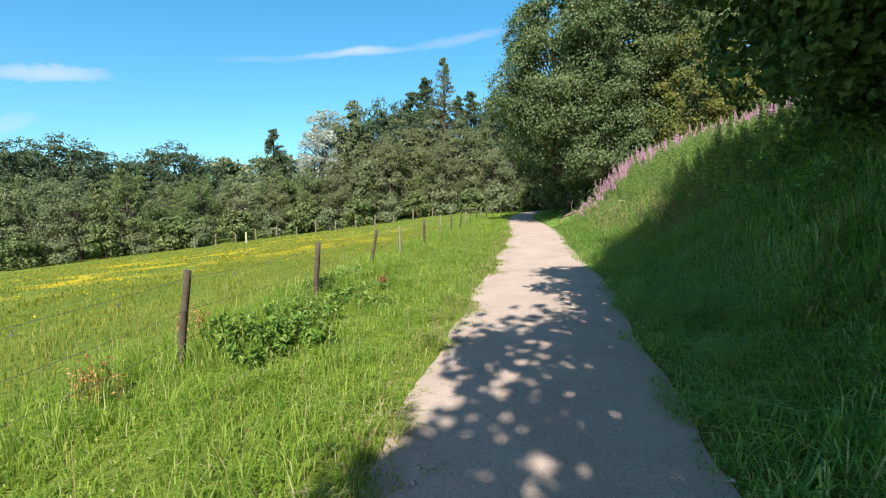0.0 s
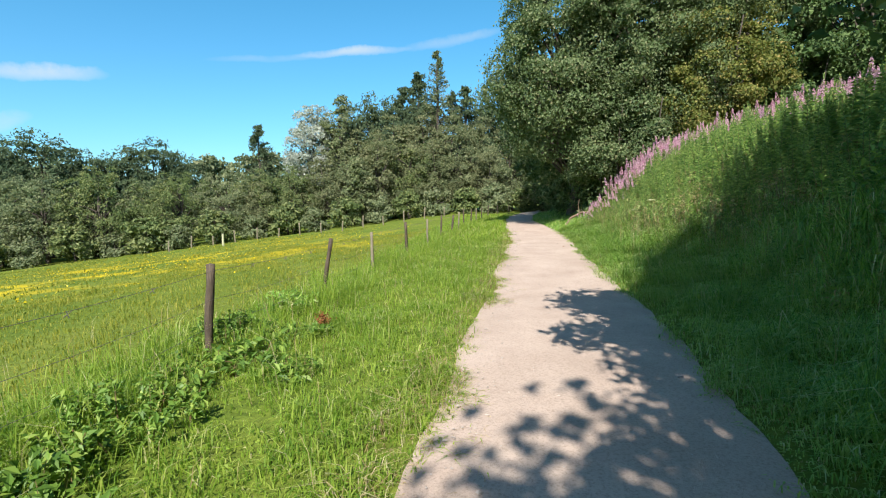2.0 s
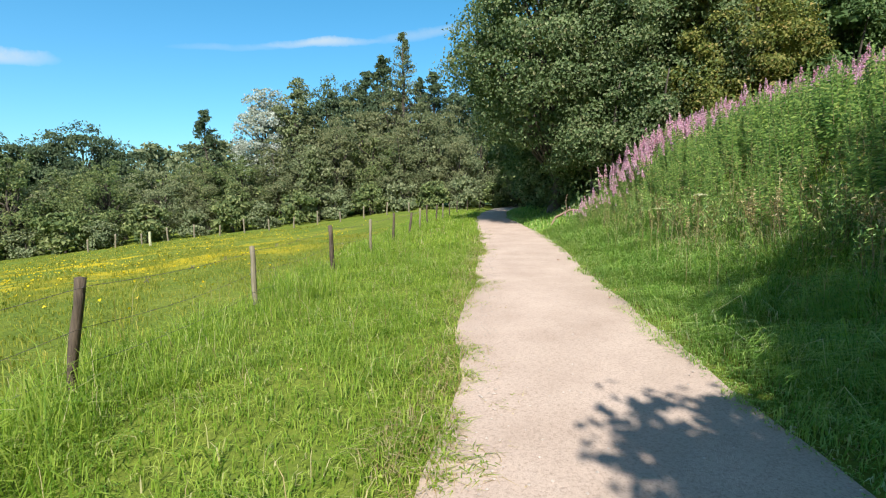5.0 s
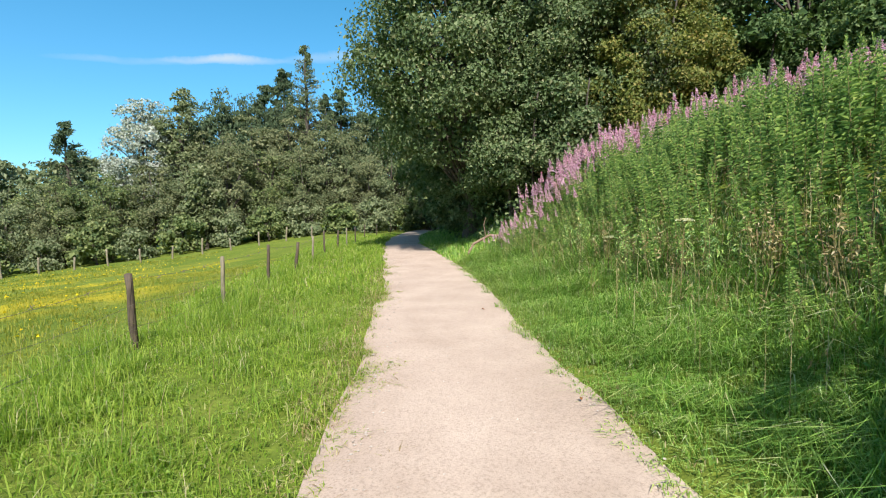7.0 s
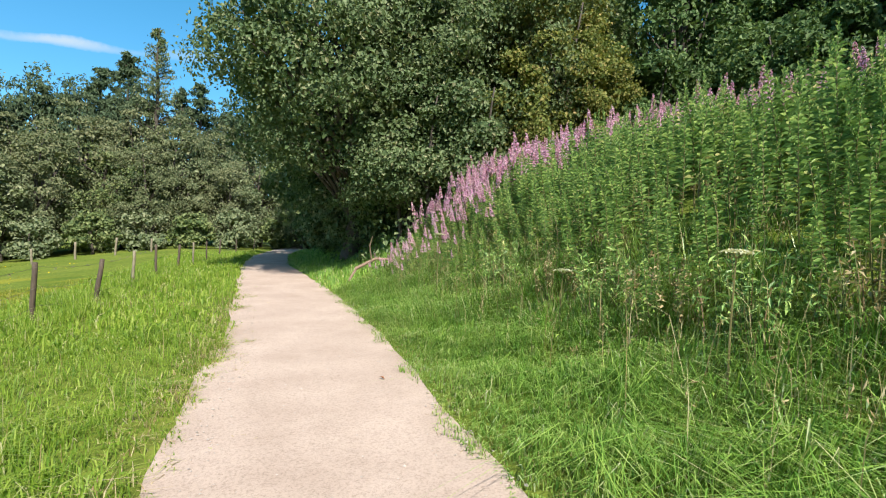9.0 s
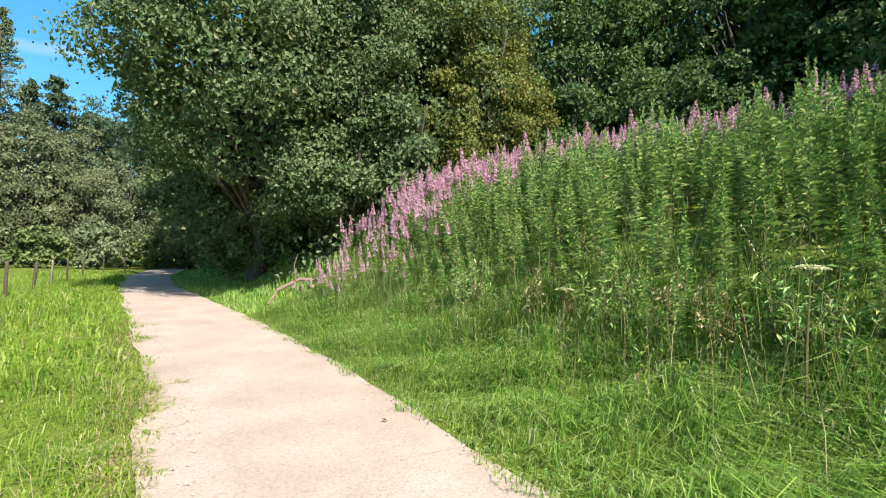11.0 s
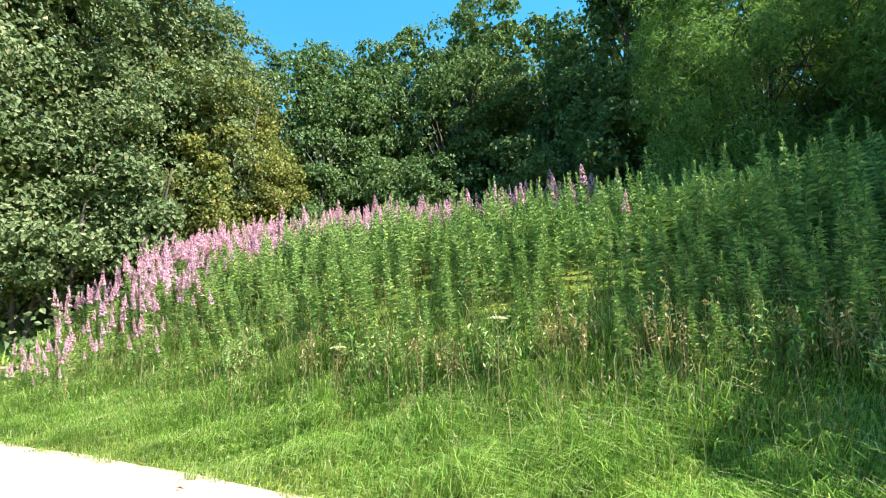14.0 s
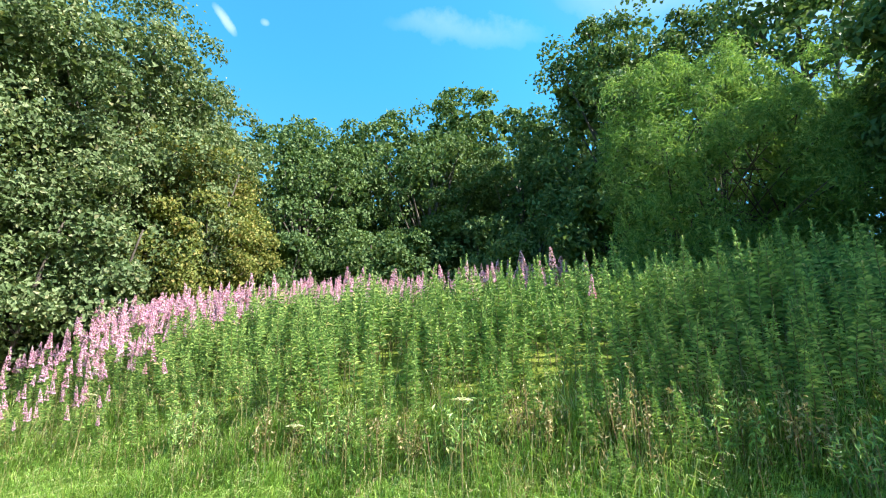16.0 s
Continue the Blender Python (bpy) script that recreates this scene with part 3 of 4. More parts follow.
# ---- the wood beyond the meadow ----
bush = tree("hedge_tree", (-44.0, 48.0), 9.5, 4.4, -0.4, HAZED_LEAF, 10000, (0.19, 0.13), "rounded hazy green tree along the meadow edge", 0.75, 150, 0.2)
bush_b = tree("hedge_tree", (-35.0, 50.0), 9.0, 4.2, -0.4, SHRUB, 10000, (0.19, 0.13), "dark green broadleaf tree along the meadow edge", 0.75, 150, 0.2)
bush_c = tree("hedge_tree", (-8.0, 57.0), 9.5, 3.4, -0.4, HAZED_OLIVE, 9000, (0.19, 0.13), "olive green broadleaf tree at the wood edge", 0.65, 130, 0.2)
for i, (x, y, k) in enumerate(((-52, 45, 1.0), (-40, 49, 0.95), (-28, 52, 0.85), (-24, 54, 0.8), (-17, 55, 0.8), (-11, 57, 0.85), (-4.5, 60, 0.95), (3, 62, 1.0), (12, 60, 1.1), (-58, 48, 1.1),
                               (-48, 50, 1.05), (-32, 54, 0.85), (-20.5, 55, 0.8), (7.5, 60, 1.0), (16, 56, 1.1), (15.5, 66, 1.3), (-63, 42, 1.2))):
    again(bush if i % 2 else bush_b, x, y, 47 * i, k)
for i, (x, y, k) in enumerate(((-37, 51.5, 0.8), (-20, 53.5, 0.65), (-14, 56, 0.85), (-1.5, 58, 0.85), (5, 58, 0.75), (0.5, 61, 1.15), (10.5, 55, 0.7), (-6.5, 62, 1.25), (-11, 63, 1.15), (-3, 65, 1.25), (4.5, 66, 1.2))):
    again(bush_c, x, y, 61 * i + 20, k)
scrub = tree("scrub_bush", (-46.0, 43.5), 3.2, 1.7, -0.2, HAZED_LEAF, 1100, (0.26, 0.2), "low rounded bush fringing the meadow", 0.55, 40, 0.06, category="bush")
scrub_b = tree("scrub_bush", (-27.0, 48.5), 3.0, 1.6, -0.2, SHRUB, 1100, (0.26, 0.2), "low dark bush fringing the meadow", 0.5, 40, 0.06, category="bush")
for i in range(24):
    x = -60 + 3.1 * i
    again((scrub_b, scrub)[i % 2], x, float(np.interp(x, (-62, -44, -30, -12, 14), (39, 43.5, 47.5, 51.5, 56))) + 0.8 * math.sin(5 * i), 71 * i, 0.95 + 0.22 * math.sin(3.3 * i))
hill_tree = tree("hill_tree", (-70.0, 75.0), 10.0, 4.8, -0.3, HAZED_LEAF, 3000, (0.45, 0.33), "hazy green tree on the far hillside", 1.2, 50, 0.2)
for i in range(22):
    a = radians(-46 + 2.1 * i)
    r = 92 + 9 * math.sin(4.1 * i) + (14 if i % 2 else 0)
    again(hill_tree, r * math.sin(a), r * math.cos(a), 83 * i, 1.15 + 0.2 * math.sin(2.7 * i))
scots = tree("scots_pine", (-47.5, 58.0), 14.6, 4.6, 2.0, PINE, 8000, (0.42, 0.17), "broad dark scots pine rising behind the hedge trees", 1.25, 110, 0.35, flat=0.6)
for i, (x, y, k) in enumerate(((-51.5, 55, 0.93), (-44.5, 60.5, 0.86), (-41.2, 62.5, 0.88), (-38.4, 64.5, 0.95), (-35.7, 66.5, 0.82), (-57, 50, 0.95), (-62, 46, 1.0), (-54, 58, 0.98))):
    again(scots, x, y, 80 * i + 15, k)
pine = conifer("spruce_tree", (-25.0, 66.0), 14.5, 4.6, PINE, 4200, "dark pointed conifer above the hedge trees", 15, 0.1, 0.1, leaf=(0.5, 0.14), taper=1.35)
conifer("larch_tree", (-1.2, 66.0), 21.0, 3.8, ASPEN, 4400, "tall slender conifer standing above the wood", 24, 0.12, -0.3, (0.36, 0.12), 1.15)
for i, (x, y, k, v) in enumerate(((-6.0, 69, 1.2, 1.02), (-4.0, 70, 1.3, 1.05), (2.5, 68, 1.15, 1.0), (9, 70, 1.15, 1.0), (0.8, 71, 1.15, 1.0), (12.5, 72, 1.2, 1.0))):
    again(pine, x, y, 53 * i, k, v)
for i, (x, y, k, v) in enumerate(((-9.5, 67, 0.74, 1.5), (-7.3, 68, 0.68, 1.58), (-11.8, 69, 0.78, 1.35), (4.8, 70, 0.7, 1.5), (-14.8, 69, 0.7, 1.35), (7, 68, 0.75, 1.35), (-2.8, 68, 0.66, 1.65), (-19.5, 70, 0.7, 1.1))):
    again(scots, x, y, 37 * i, k, v)
tree("white_poplar", (-17.3, 64.0), 16.0, 3.2, 4.0, SILVER, 9000, (0.22, 0.16), "silvery white-leaved poplar in the wood", 0.7, 120, 0.25)
tree("aspen_tree", (-13.4, 63.0), 16.0, 2.3, 2.0, ASPEN, 9000, (0.24, 0.16), "slim grey-green aspen beside the silver poplar", 0.65, 130, 0.22)
tree("aspen_tree", (-9.6, 55.0), 7.5, 1.8, 0.5, ASPEN, 2200, (0.3, 0.2), "small silvery aspen at the wood edge", 0.55, 45, 0.12)

# ---- fence along the meadow ----
def stake(h, r, lean_x, lean_y):
    k = np.linspace(0, 1, 7)
    pts = np.stack([lean_x * k + 0.006 * np.sin(9 * k), lean_y * k + 0.006 * np.cos(7 * k), -0.25 + (h + 0.25) * k], 1)
    rad = r * (1 + 0.05 * np.sin(11 * k + h * 9))
    V, T = tube(pts, rad, 9)
    V[:-1, :2] += rng.normal(0, r * 0.05, (len(V) - 1, 2))
    V[-1, 2] += 0.012
    return V, T


fence = tagged(new("wire_fence"), "old wire stock fence with leaning weathered timber stakes", "fence")
POSTS = ((-3.45, -1.8, 0.98, 0.0), (-3.1, 1.3, 0.95, 0.03), (-2.72, 4.4, 0.96, 0.16), (-2.30, 7.55, 0.90, 0.08), (-1.96, 10.6, 0.95, 0.20), (-1.55, 13.5, 0.85, -0.03),
         (-1.02, 16.3, 0.92, -0.04), (-0.55, 18.8, 0.90, -0.01), (-0.15, 21.4, 0.92, 0.03), (0.25, 23.7, 0.88, 0.12), (0.65, 26.3, 0.9, 0.02), (1.0, 29.0, 0.95, -0.03),
         (1.5, 31.8, 0.9, 0.05), (2.0, 34.7, 0.9, 0.0), (2.6, 37.8, 0.92, -0.04), (3.3, 41.0, 0.9, 0.03), (4.4, 44.4, 0.92, 0.0), (5.8, 47.8, 0.9, 0.04))
tops = []
for i, (x, y, h, lean_x) in enumerate(POSTS):
    z = float(land(x, y))
    g = stake(h, 0.035 if i % 3 else 0.042, lean_x, 0.03 * math.sin(3 * i))
    part("post", (g[0] + np.array([x, y, z]), g[1]), PALE_WOOD if i in (5, 7, 10, 13) else POST_WOOD, fence, smooth=True)
    tops.append((x + lean_x, y, z, h, lean_x))
for level in (0.86, 0.56, 0.28):
    pts = []
    for a, b in zip(tops[:-1], tops[1:]):
        for k in np.linspace(0, 1, 7)[:-1]:
            ha, hb = level * a[3] / 0.92, level * b[3] / 0.92
            pa = np.array([a[0] - a[4] * (1 - ha / a[3]) + 0.05, a[1], a[2] + ha])
            pb = np.array([b[0] - b[4] * (1 - hb / b[3]) + 0.05, b[1], b[2] + hb])
            pts.append(pa * (1 - k) + pb * k - np.array([0, 0, 0.16 * k * (1 - k) * (1.5 if level < 0.6 else 1.0)]))
    part("wire", tube(pts, np.full(len(pts), 0.0022), 4), WIRE, fence, "thin rusty wire")
for a, b in zip(tops[1:11], tops[2:12]):
    for k in (0.25, 0.5, 0.75):
        q = np.array([a[0], a[1], a[2] + 0.8]) * (1 - k) + np.array([b[0], b[1], b[2] + 0.8]) * k
        part("barb", joined([tube([q - [0.02, 0.015, 0.02], q + [0.02, 0.015, 0.02]], [0.004, 0.003], 3), tube([q + [0.02, -0.015, -0.02], q + [-0.02, 0.015, 0.02]], [0.004, 0.003], 3)]), WIRE, fence)

far_fence = tagged(new("wooden_fence"), "row of pale timber posts at the far meadow edge", "fence")
for i in range(14):
    x, y = -25 + 1.9 * i, 44.5 + 0.25 * i
    g = stake(1.0 + 0.15 * math.sin(2.3 * i), 0.06, 0.08 * math.sin(1.7 * i), 0)
    part("post", (g[0] + np.array([x, y, float(land(x, y))]), g[1]), PALE_WOOD, far_fence, smooth=True)
mark = tagged(new("marker_post"), "white painted marker post in the meadow", "post")
mx, my = -18.6, 41.5
V_, T_ = stake(1.05, 0.09, 0, 0)
part("post", (V_ + np.array([mx, my, float(land(mx, my))]), T_), CREAM, mark)


# ---- fireweed on the bank ----
def strip_leaves(base, way, side, length, width, droop):
    mid = base + way * length[:, None] * 0.38 + np.array([0, 0, 0.02])
    tip = base + way * length[:, None] + np.array([0, 0, -1.0]) * (droop * length)[:, None]
    w = side * width[:, None] * 0.5
    V = np.stack([base, mid + w, tip, mid - w], 1).reshape(-1, 3)
    i = 4 * np.arange(len(base))[:, None]
    return V, np.concatenate([i + [[0, 1, 2]], i + [[0, 2, 3]]])


def fireweed(h, bloom, n_leaf):
    bow = rng.normal(0, 0.06, 2)

    def axis_at(z):
        k = z / h
        return np.stack([bow[0] * k * k, bow[1] * k * k, z], -1)
    stem = tube(axis_at(np.linspace(-0.05, h + bloom * 0.9, 5)), [0.008, 0.007, 0.006, 0.004, 0.002], 4)
    top = h + (0.05 if bloom == 0 else -0.02)
    z = top * (0.26 + 0.74 * np.linspace(0, 1, n_leaf) ** 0.8)
    a = 2.4 * np.arange(n_leaf) + rng.normal(0, 0.3, n_leaf)
    k = z / h
    rise = np.where(k > 0.92, 1.8, rng.uniform(0.2, 0.65, n_leaf))
    way = unit(np.stack([np.cos(a), np.sin(a), rise], 1))
    side = np.stack([-np.sin(a), np.cos(a), 0 * a], 1)
    length = 0.185 * (1.0 - 0.72 * np.clip(k, 0, 1) ** 1.6) * rng.uniform(0.8, 1.2, n_leaf)
    lv = strip_leaves(axis_at(z), way, side, length, 0.019 * (0.6 + 0.4 * length / 0.15), rng.uniform(0.05, 0.35, n_leaf))
    if bloom == 0:
        return stem, lv, None
    m = 120
    q = rng.uniform(0, 1, m) ** 1.15
    b = rng.uniform(0, 2 * np.pi, m)
    rad = 0.054 * (1 - q) ** 0.75 + 0.006
    c = axis_at(h - 0.04 + q * bloom) + np.stack([np.cos(b) * rad, np.sin(b) * rad, 0.012 * rng.normal(size=m)], 1)
    nrm = unit(np.stack([np.cos(b), np.sin(b), 0.4 + 0 * b], 1) + 0.5 * rng.normal(size=(m, 3)))
    fl = leaves(c, nrm, 0.048, 0.04, 0.1)
    size = np.repeat(1.15 - 0.7 * q, 4)[:, None]
    return stem, lv, ((fl[0] - np.repeat(c, 4, 0)) * size + np.repeat(c, 4, 0), fl[1])


GREEN = [fireweed(h, 0, 84) for h in (1.12, 1.28, 1.4, 1.0, 1.22)]
BLOOM = [fireweed(h, b, 66) for h, b in ((1.12, 0.44), (1.2, 0.40), (1.0, 0.5), (1.25, 0.36))]


def weed_meshes(v, tag):
    out = [("stem", tri_mesh("stem", *v[0]), WEED_STEM), ("foliage", tri_mesh("foliage", *v[1]), WEED)]
    if v[2]:
        out.append(("flower_spike", tri_mesh("flower_spike", *v[2]), PINK))
    for _, me, mat in out:
        me.materials.append(mat)
    return out


KINDS = [(v, weed_meshes(v, i)) for i, v in enumerate(GREEN + BLOOM)]
wy = rng.uniform(8.6, 24.5, 4900)
foot = np.where(wy > 19.5, 1.45, 1.85) + 0.3 * np.sin(1.9 * wy) + 0.2 * np.sin(4.7 * wy + 1)
wx = path_right(wy) + foot + rng.uniform(0, 1, 4900) * (11.0 - foot)
# the flowering edge stands thicker
crest_x = rng.uniform(5.9, 14.0, 620)
crest_y = np.interp(crest_x, (5, 8, 11, 14, 17), (24.5, 24.0, 22.8, 20.5, 18.5)) - rng.uniform(0, 2.6, 620)
wx, wy = np.concatenate([wx, crest_x]), np.concatenate([wy, crest_y])
back = np.interp(wx, (5, 8, 11, 14, 17), (24.5, 24.0, 22.8, 20.5, 18.5))
keep = (wy < back) & (rng.uniform(size=len(wx)) < np.clip(0.55 + 0.25 * ripple(wx * 0.9, wy * 0.9) + 0.1, 0.15, 1))
keep &= ~((wx - path_right(wy) < 2.5) & (rng.uniform(size=len(wx)) < 0.5))
wx, wy, back = wx[keep], wy[keep], back[keep]
climb_ = wx - path_right(wy) - 1.25
p_bloom = np.where(back - wy < np.where(wx < 9.5, 4.0, 2.8), 0.88, np.where((climb_ > 4.2) & (wy > 12.6), np.where(wy > 16, 0.6, 0.3), 0.004))
p_bloom = np.where(back - wy < 0.2, 0.95, p_bloom)
is_bloom = rng.uniform(size=len(wx)) < p_bloom
kind = np.where(is_bloom, 5 + rng.integers(0, 4, len(wx)), rng.integers(0, 5, len(wx)))
turn = rng.uniform(0, 360, len(wx))
size = rng.uniform(0.68, 1.14, len(wx)) * np.clip(0.42 + 0.26 * climb_, 0.42, 1.0) * (1 + 0.12 * ripple(wx * 1.6, wy * 1.7))
bow_out = np.radians(rng.uniform(-3, 5, len(wx)) + 11 * np.clip(1.6 - 0.6 * climb_, 0, 1))
wz = land(wx, wy)
order = np.argsort(np.hypot(wx - 4.2, (wy - 14.5) * 0.8))
for i in order[:300]:
    x, y = float(wx[i]), float(wy[i])
    ob = new("fireweed")
    tagged(ob, "tall fireweed with a pink flower spike on the bank" if is_bloom[i] else "leafy green fireweed stalk not yet in flower", "wildflower", "fireweed on the bank")
    ob.matrix_basis = pose(x, y, float(wz[i]), 4 * math.sin(7 * i), -math.degrees(bow_out[i])) @ pose(0, 0, 0, 0, 0, float(turn[i])) @ Matrix.Scale(float(size[i]), 4)
    for nm, me, _ in KINDS[kind[i]][1]:
        p_ = new(nm, me)
        p_.parent = ob


def massed(which, layer):
    pieces = []
    for k in range(9):
        sel = which[kind[which] == k]
        g = KINDS[k][0][layer]
        if g is None or len(sel) == 0:
            continue
        V, T = g
        a = np.radians(turn[sel])[:, None]
        s = size[sel][:, None]
        x = (V[None, :, 0] * np.cos(a) - V[None, :, 1] * np.sin(a)) * s + wx[sel][:, None] - V[None, :, 2] * s * np.tan(bow_out[sel])[:, None]
        y = (V[None, :, 0] * np.sin(a) + V[None, :, 1] * np.cos(a)) * s + wy[sel][:, None]
        z = V[None, :, 2] * s + wz[sel][:, None]
        pieces.append((np.stack([x, y, z], -1).reshape(-1, 3), (T[None] + (len(V) * np.arange(len(sel)))[:, None, None]).reshape(-1, 3)))
    return joined(pieces)


rest = order[300:]
drift = tagged(new("fireweed_drift"), "dense drift of fireweed covering the bank, pink along its crest", "wildflowers", kind="stuff")
part("stems", massed(rest, 0), WEED_STEM, drift)
part("foliage", massed(rest, 1), WEED, drift)
part("flower_spikes", massed(rest, 2), PINK, drift, "pink flower spikes")


# ---- grass ----
def sward(name, label, n, y0, y1, side, d0, d1, height, width, material, lean=0.5, bias=1.0, clump=0.0, flow=None):
    """Grass blades over a strip beside the path (side -1: meadow side, 1: bank side)."""
    y = y0 + (y1 - y0) * rng.uniform(0, 1, n) ** bias
    d = rng.uniform(d0, d1, n)
    if clump:
        keep_ = rng.uniform(size=n) < 0.55 + clump * ripple(d * 2.1 + 3, y * 2.3)
        y, d = y[keep_], d[keep_]
    d = d + np.where(d < 0.5, 0.11 * ripple(y * 2.6, y * 1.9 + side) + 0.05 * ripple(y * 7.1, y * 5.3), 0)
    if side < 0 and d0 > -0.2:
        keep_ = rng.uniform(size=len(d)) < np.clip((d + 0.10) / 0.36, 0.06, 1)
        y, d = y[keep_], d[keep_]
    x = np.where(side < 0, path_left(y) - d, path_right(y) + d)
    tuft = np.clip(0.85 + 0.55 * ripple(x * 1.7, y * 1.6 + 1) + 0.55 * ripple(x * 4.3 + 2, y * 3.9), 0.25, 2.1)
    h = height * tuft * np.clip(0.35 + d / 0.5, 0.35, 1.0)
    g = blades(x, y, land(x, y), h, width * rng.uniform(0.7, 1.3, len(x)), lean, flow)
    return tagged(solid(name, *g, material), label, "grass", kind="stuff")


sward("verge_grass", "bright green mown-edge grass beside the footpath", 135000, 0.6, 20, -1, -0.10, 3.6, 0.15, 0.008, GRASS, 1.05, 1.2, 0.4)
sward("verge_grass", "bright green grass further along the footpath", 26000, 19, 46, -1, -0.08, 4.2, 0.18, 0.022, GRASS, 0.6)
sward("verge_grass", "bright green grass where the walk begins", 12000, -7, 1.2, -1, -0.08, 4.0, 0.17, 0.016, GRASS, 0.8)
sward("tall_grass", "longer ungrazed grass along the fence line", 36000, -3, 34, -1, 2.2, 3.6, 0.36, 0.007, GRASS, 0.7, 1.2, 0.5)
sward("verge_grass", "lush green grass at the foot of the bank", 105000, 3.0, 24, 1, -0.17, 2.5, 0.24, 0.009, BANK, 1.0, 1.0, 0.35, -2.2)
sward("long_grass", "long glossy green grass swept over along the bank", 52000, 3.0, 24, 1, 0.35, 2.5, 0.35, 0.007, LUSH, 1.4, 1.0, 0.35, -2.4)
sward("bank_grass", "rank green grass on the lower bank", 34000, 1.0, 24, 1, 1.0, 3.2, 0.32, 0.009, BANK, 1.1, 1.0, 0.4)
sward("bank_grass", "tall shaded grass covering the bank", 42000, -1, 9.5, 1, 1.6, 8.0, 0.55, 0.012, LUSH, 0.7)
sward("verge_grass", "green grass under the trees beside the path", 20000, 24, 46, 1, -0.05, 3.0, 0.22, 0.02, LUSH, 0.6)
sward("meadow_grass", "grazed meadow grass beyond the fence", 62000, 0, 30, -1, 3.4, 14, 0.10, 0.010, MEADOW, 0.7)
sward("meadow_grass", "open meadow grass sloping away to the wood", 30000, 4, 46, -1, 12, 40, 0.12, 0.03, MEADOW, 0.7)
sward("dry_grass", "scattered dry straw-coloured stalks along the bank", 2600, 3, 24, 1, 1.3, 2.8, 0.6, 0.005, STRAW, 0.45)
sward("dry_grass", "scattered pale grass stalks along the fence", 900, 2, 26, -1, 0.4, 5.0, 0.42, 0.004, STRAW, 0.4)
sward("worn_grass", "thin short grass creeping over the path edge", 18000, 0.6, 26, -1, -0.26, 0.12, 0.13, 0.008, GRASS, 1.4, 1.0, 0.7)
sward("worn_grass", "sparse dry grass fraying the path edge", 15000, 0.6, 24, -1, -0.34, 0.45, 0.15, 0.006, STRAW, 1.5, 1.0, 0.6)
sward("verge_grass", "shaded green grass where the walk begins", 16000, -3, 3.2, 1, -0.08, 3.0, 0.25, 0.012, LUSH, 1.2)
sward("worn_grass", "pale trodden grass along the bank side of the path", 5000, 0.6, 24, 1, -0.2, 0.3, 0.12, 0.006, STRAW, 1.4, 1.0, 0.6)

# seed heads on the taller stalks
hy = rng.uniform(3, 23, 420)
hx = path_right(hy) + rng.uniform(0.7, 3.2, 420)
hz = land(hx, hy) + rng.uniform(0.45, 0.85, 420)
hp = np.repeat(np.stack([hx, hy, hz], 1), 9, 0) + rng.normal(size=(3780, 3)) * np.array([0.035, 0.035, 0.06])
stalk = blades(hx, hy, land(hx, hy), (hz - land(hx, hy)) * 1.1, 0.005, 0.1)
tagged(solid("seeding_grass", *joined([stalk, leaves(hp, unit(rng.normal(size=(3780, 3))), 0.045, 0.008, 1.2)]), STRAW), "tall seeding grass with pale drooping heads", "grass", kind="stuff")

# low broad leaves of weeds mixed through the bank's foot and the verge
def low_weeds(name, label, n, y0, y1, d0, d1, side, z0, z1, length, width, material):
    y = rng.uniform(y0, y1, n)
    d = rng.uniform(d0, d1, n)
    keep_ = rng.uniform(size=n) < 0.5 + 0.6 * ripple(d * 1.3 + 7, y * 1.1)
    y, d = y[keep_], d[keep_]
    x = np.where(side < 0, path_left(y) - d, path_right(y) + d)
    P = np.stack([x, y, land(x, y) + rng.uniform(z0, z1, len(x))], 1)
    N = unit(rng.normal(size=P.shape) * 0.6 + np.array([0, 0, 1.0]))
    tagged(solid(name, *leaves(P, N, length, width), material), label, "weeds", kind="stuff")


low_weeds("bank_weeds", "low leafy weeds among the bank grass", 16000, 1, 24, 0.9, 3.2, 1, 0.08, 0.42, 0.055, 0.020, NETTLE)
low_weeds("bank_weeds", "dark leafy undergrowth on the shaded bank", 26000, -2, 9, 2.0, 9.0, 1, 0.1, 0.9, 0.11, 0.05, NETTLE)
low_weeds("verge_weeds", "small clover leaves in the verge", 6000, 1, 20, 0.2, 3.2, -1, 0.03, 0.12, 0.026, 0.02, GRASS)

# undergrowth closing the foot of the trees
uy = rng.uniform(23.6, 46, 24000)
ux = path_right(uy) + 1.3 + rng.uniform(0, 1, 24000) ** 0.8 * 15
uz = land(ux, uy) + rng.uniform(0, 1, 24000) ** 1.5 * (1.2 + 0.6 * ripple(ux * 0.5, uy * 0.5))
tagged(solid("undergrowth", *leaves(np.stack([ux, uy, uz], 1), unit(rng.normal(size=(24000, 3)) + np.array([0, 0, 0.5])), 0.17, 0.12), SYCAMORE), "dark leafy undergrowth beneath the trees", "undergrowth", kind="stuff")

# buttercups
by = rng.uniform(6, 44, 9000)
bx = -2.5 - rng.uniform(0, 1, 9000) * 34
keep = rng.uniform(size=9000) < np.clip(1.3 - np.hypot((bx + 16) * 0.8, by - 27) / 15, 0.02, 1) * (0.5 + 0.6 * ripple(bx * 0.25, by * 0.7))
bx, by = bx[keep], by[keep]
bp = np.stack([bx, by, land(bx, by) + rng.uniform(0.1, 0.24, len(bx))], 1)
tagged(solid("buttercups", *leaves(bp, unit(rng.normal(size=bp.shape) * 0.5 + np.array([0, 0, 1.0])), 0.065, 0.065, 0.0), YELLOW), "yellow buttercups drifting over the meadow", "wildflowers", kind="stuff")


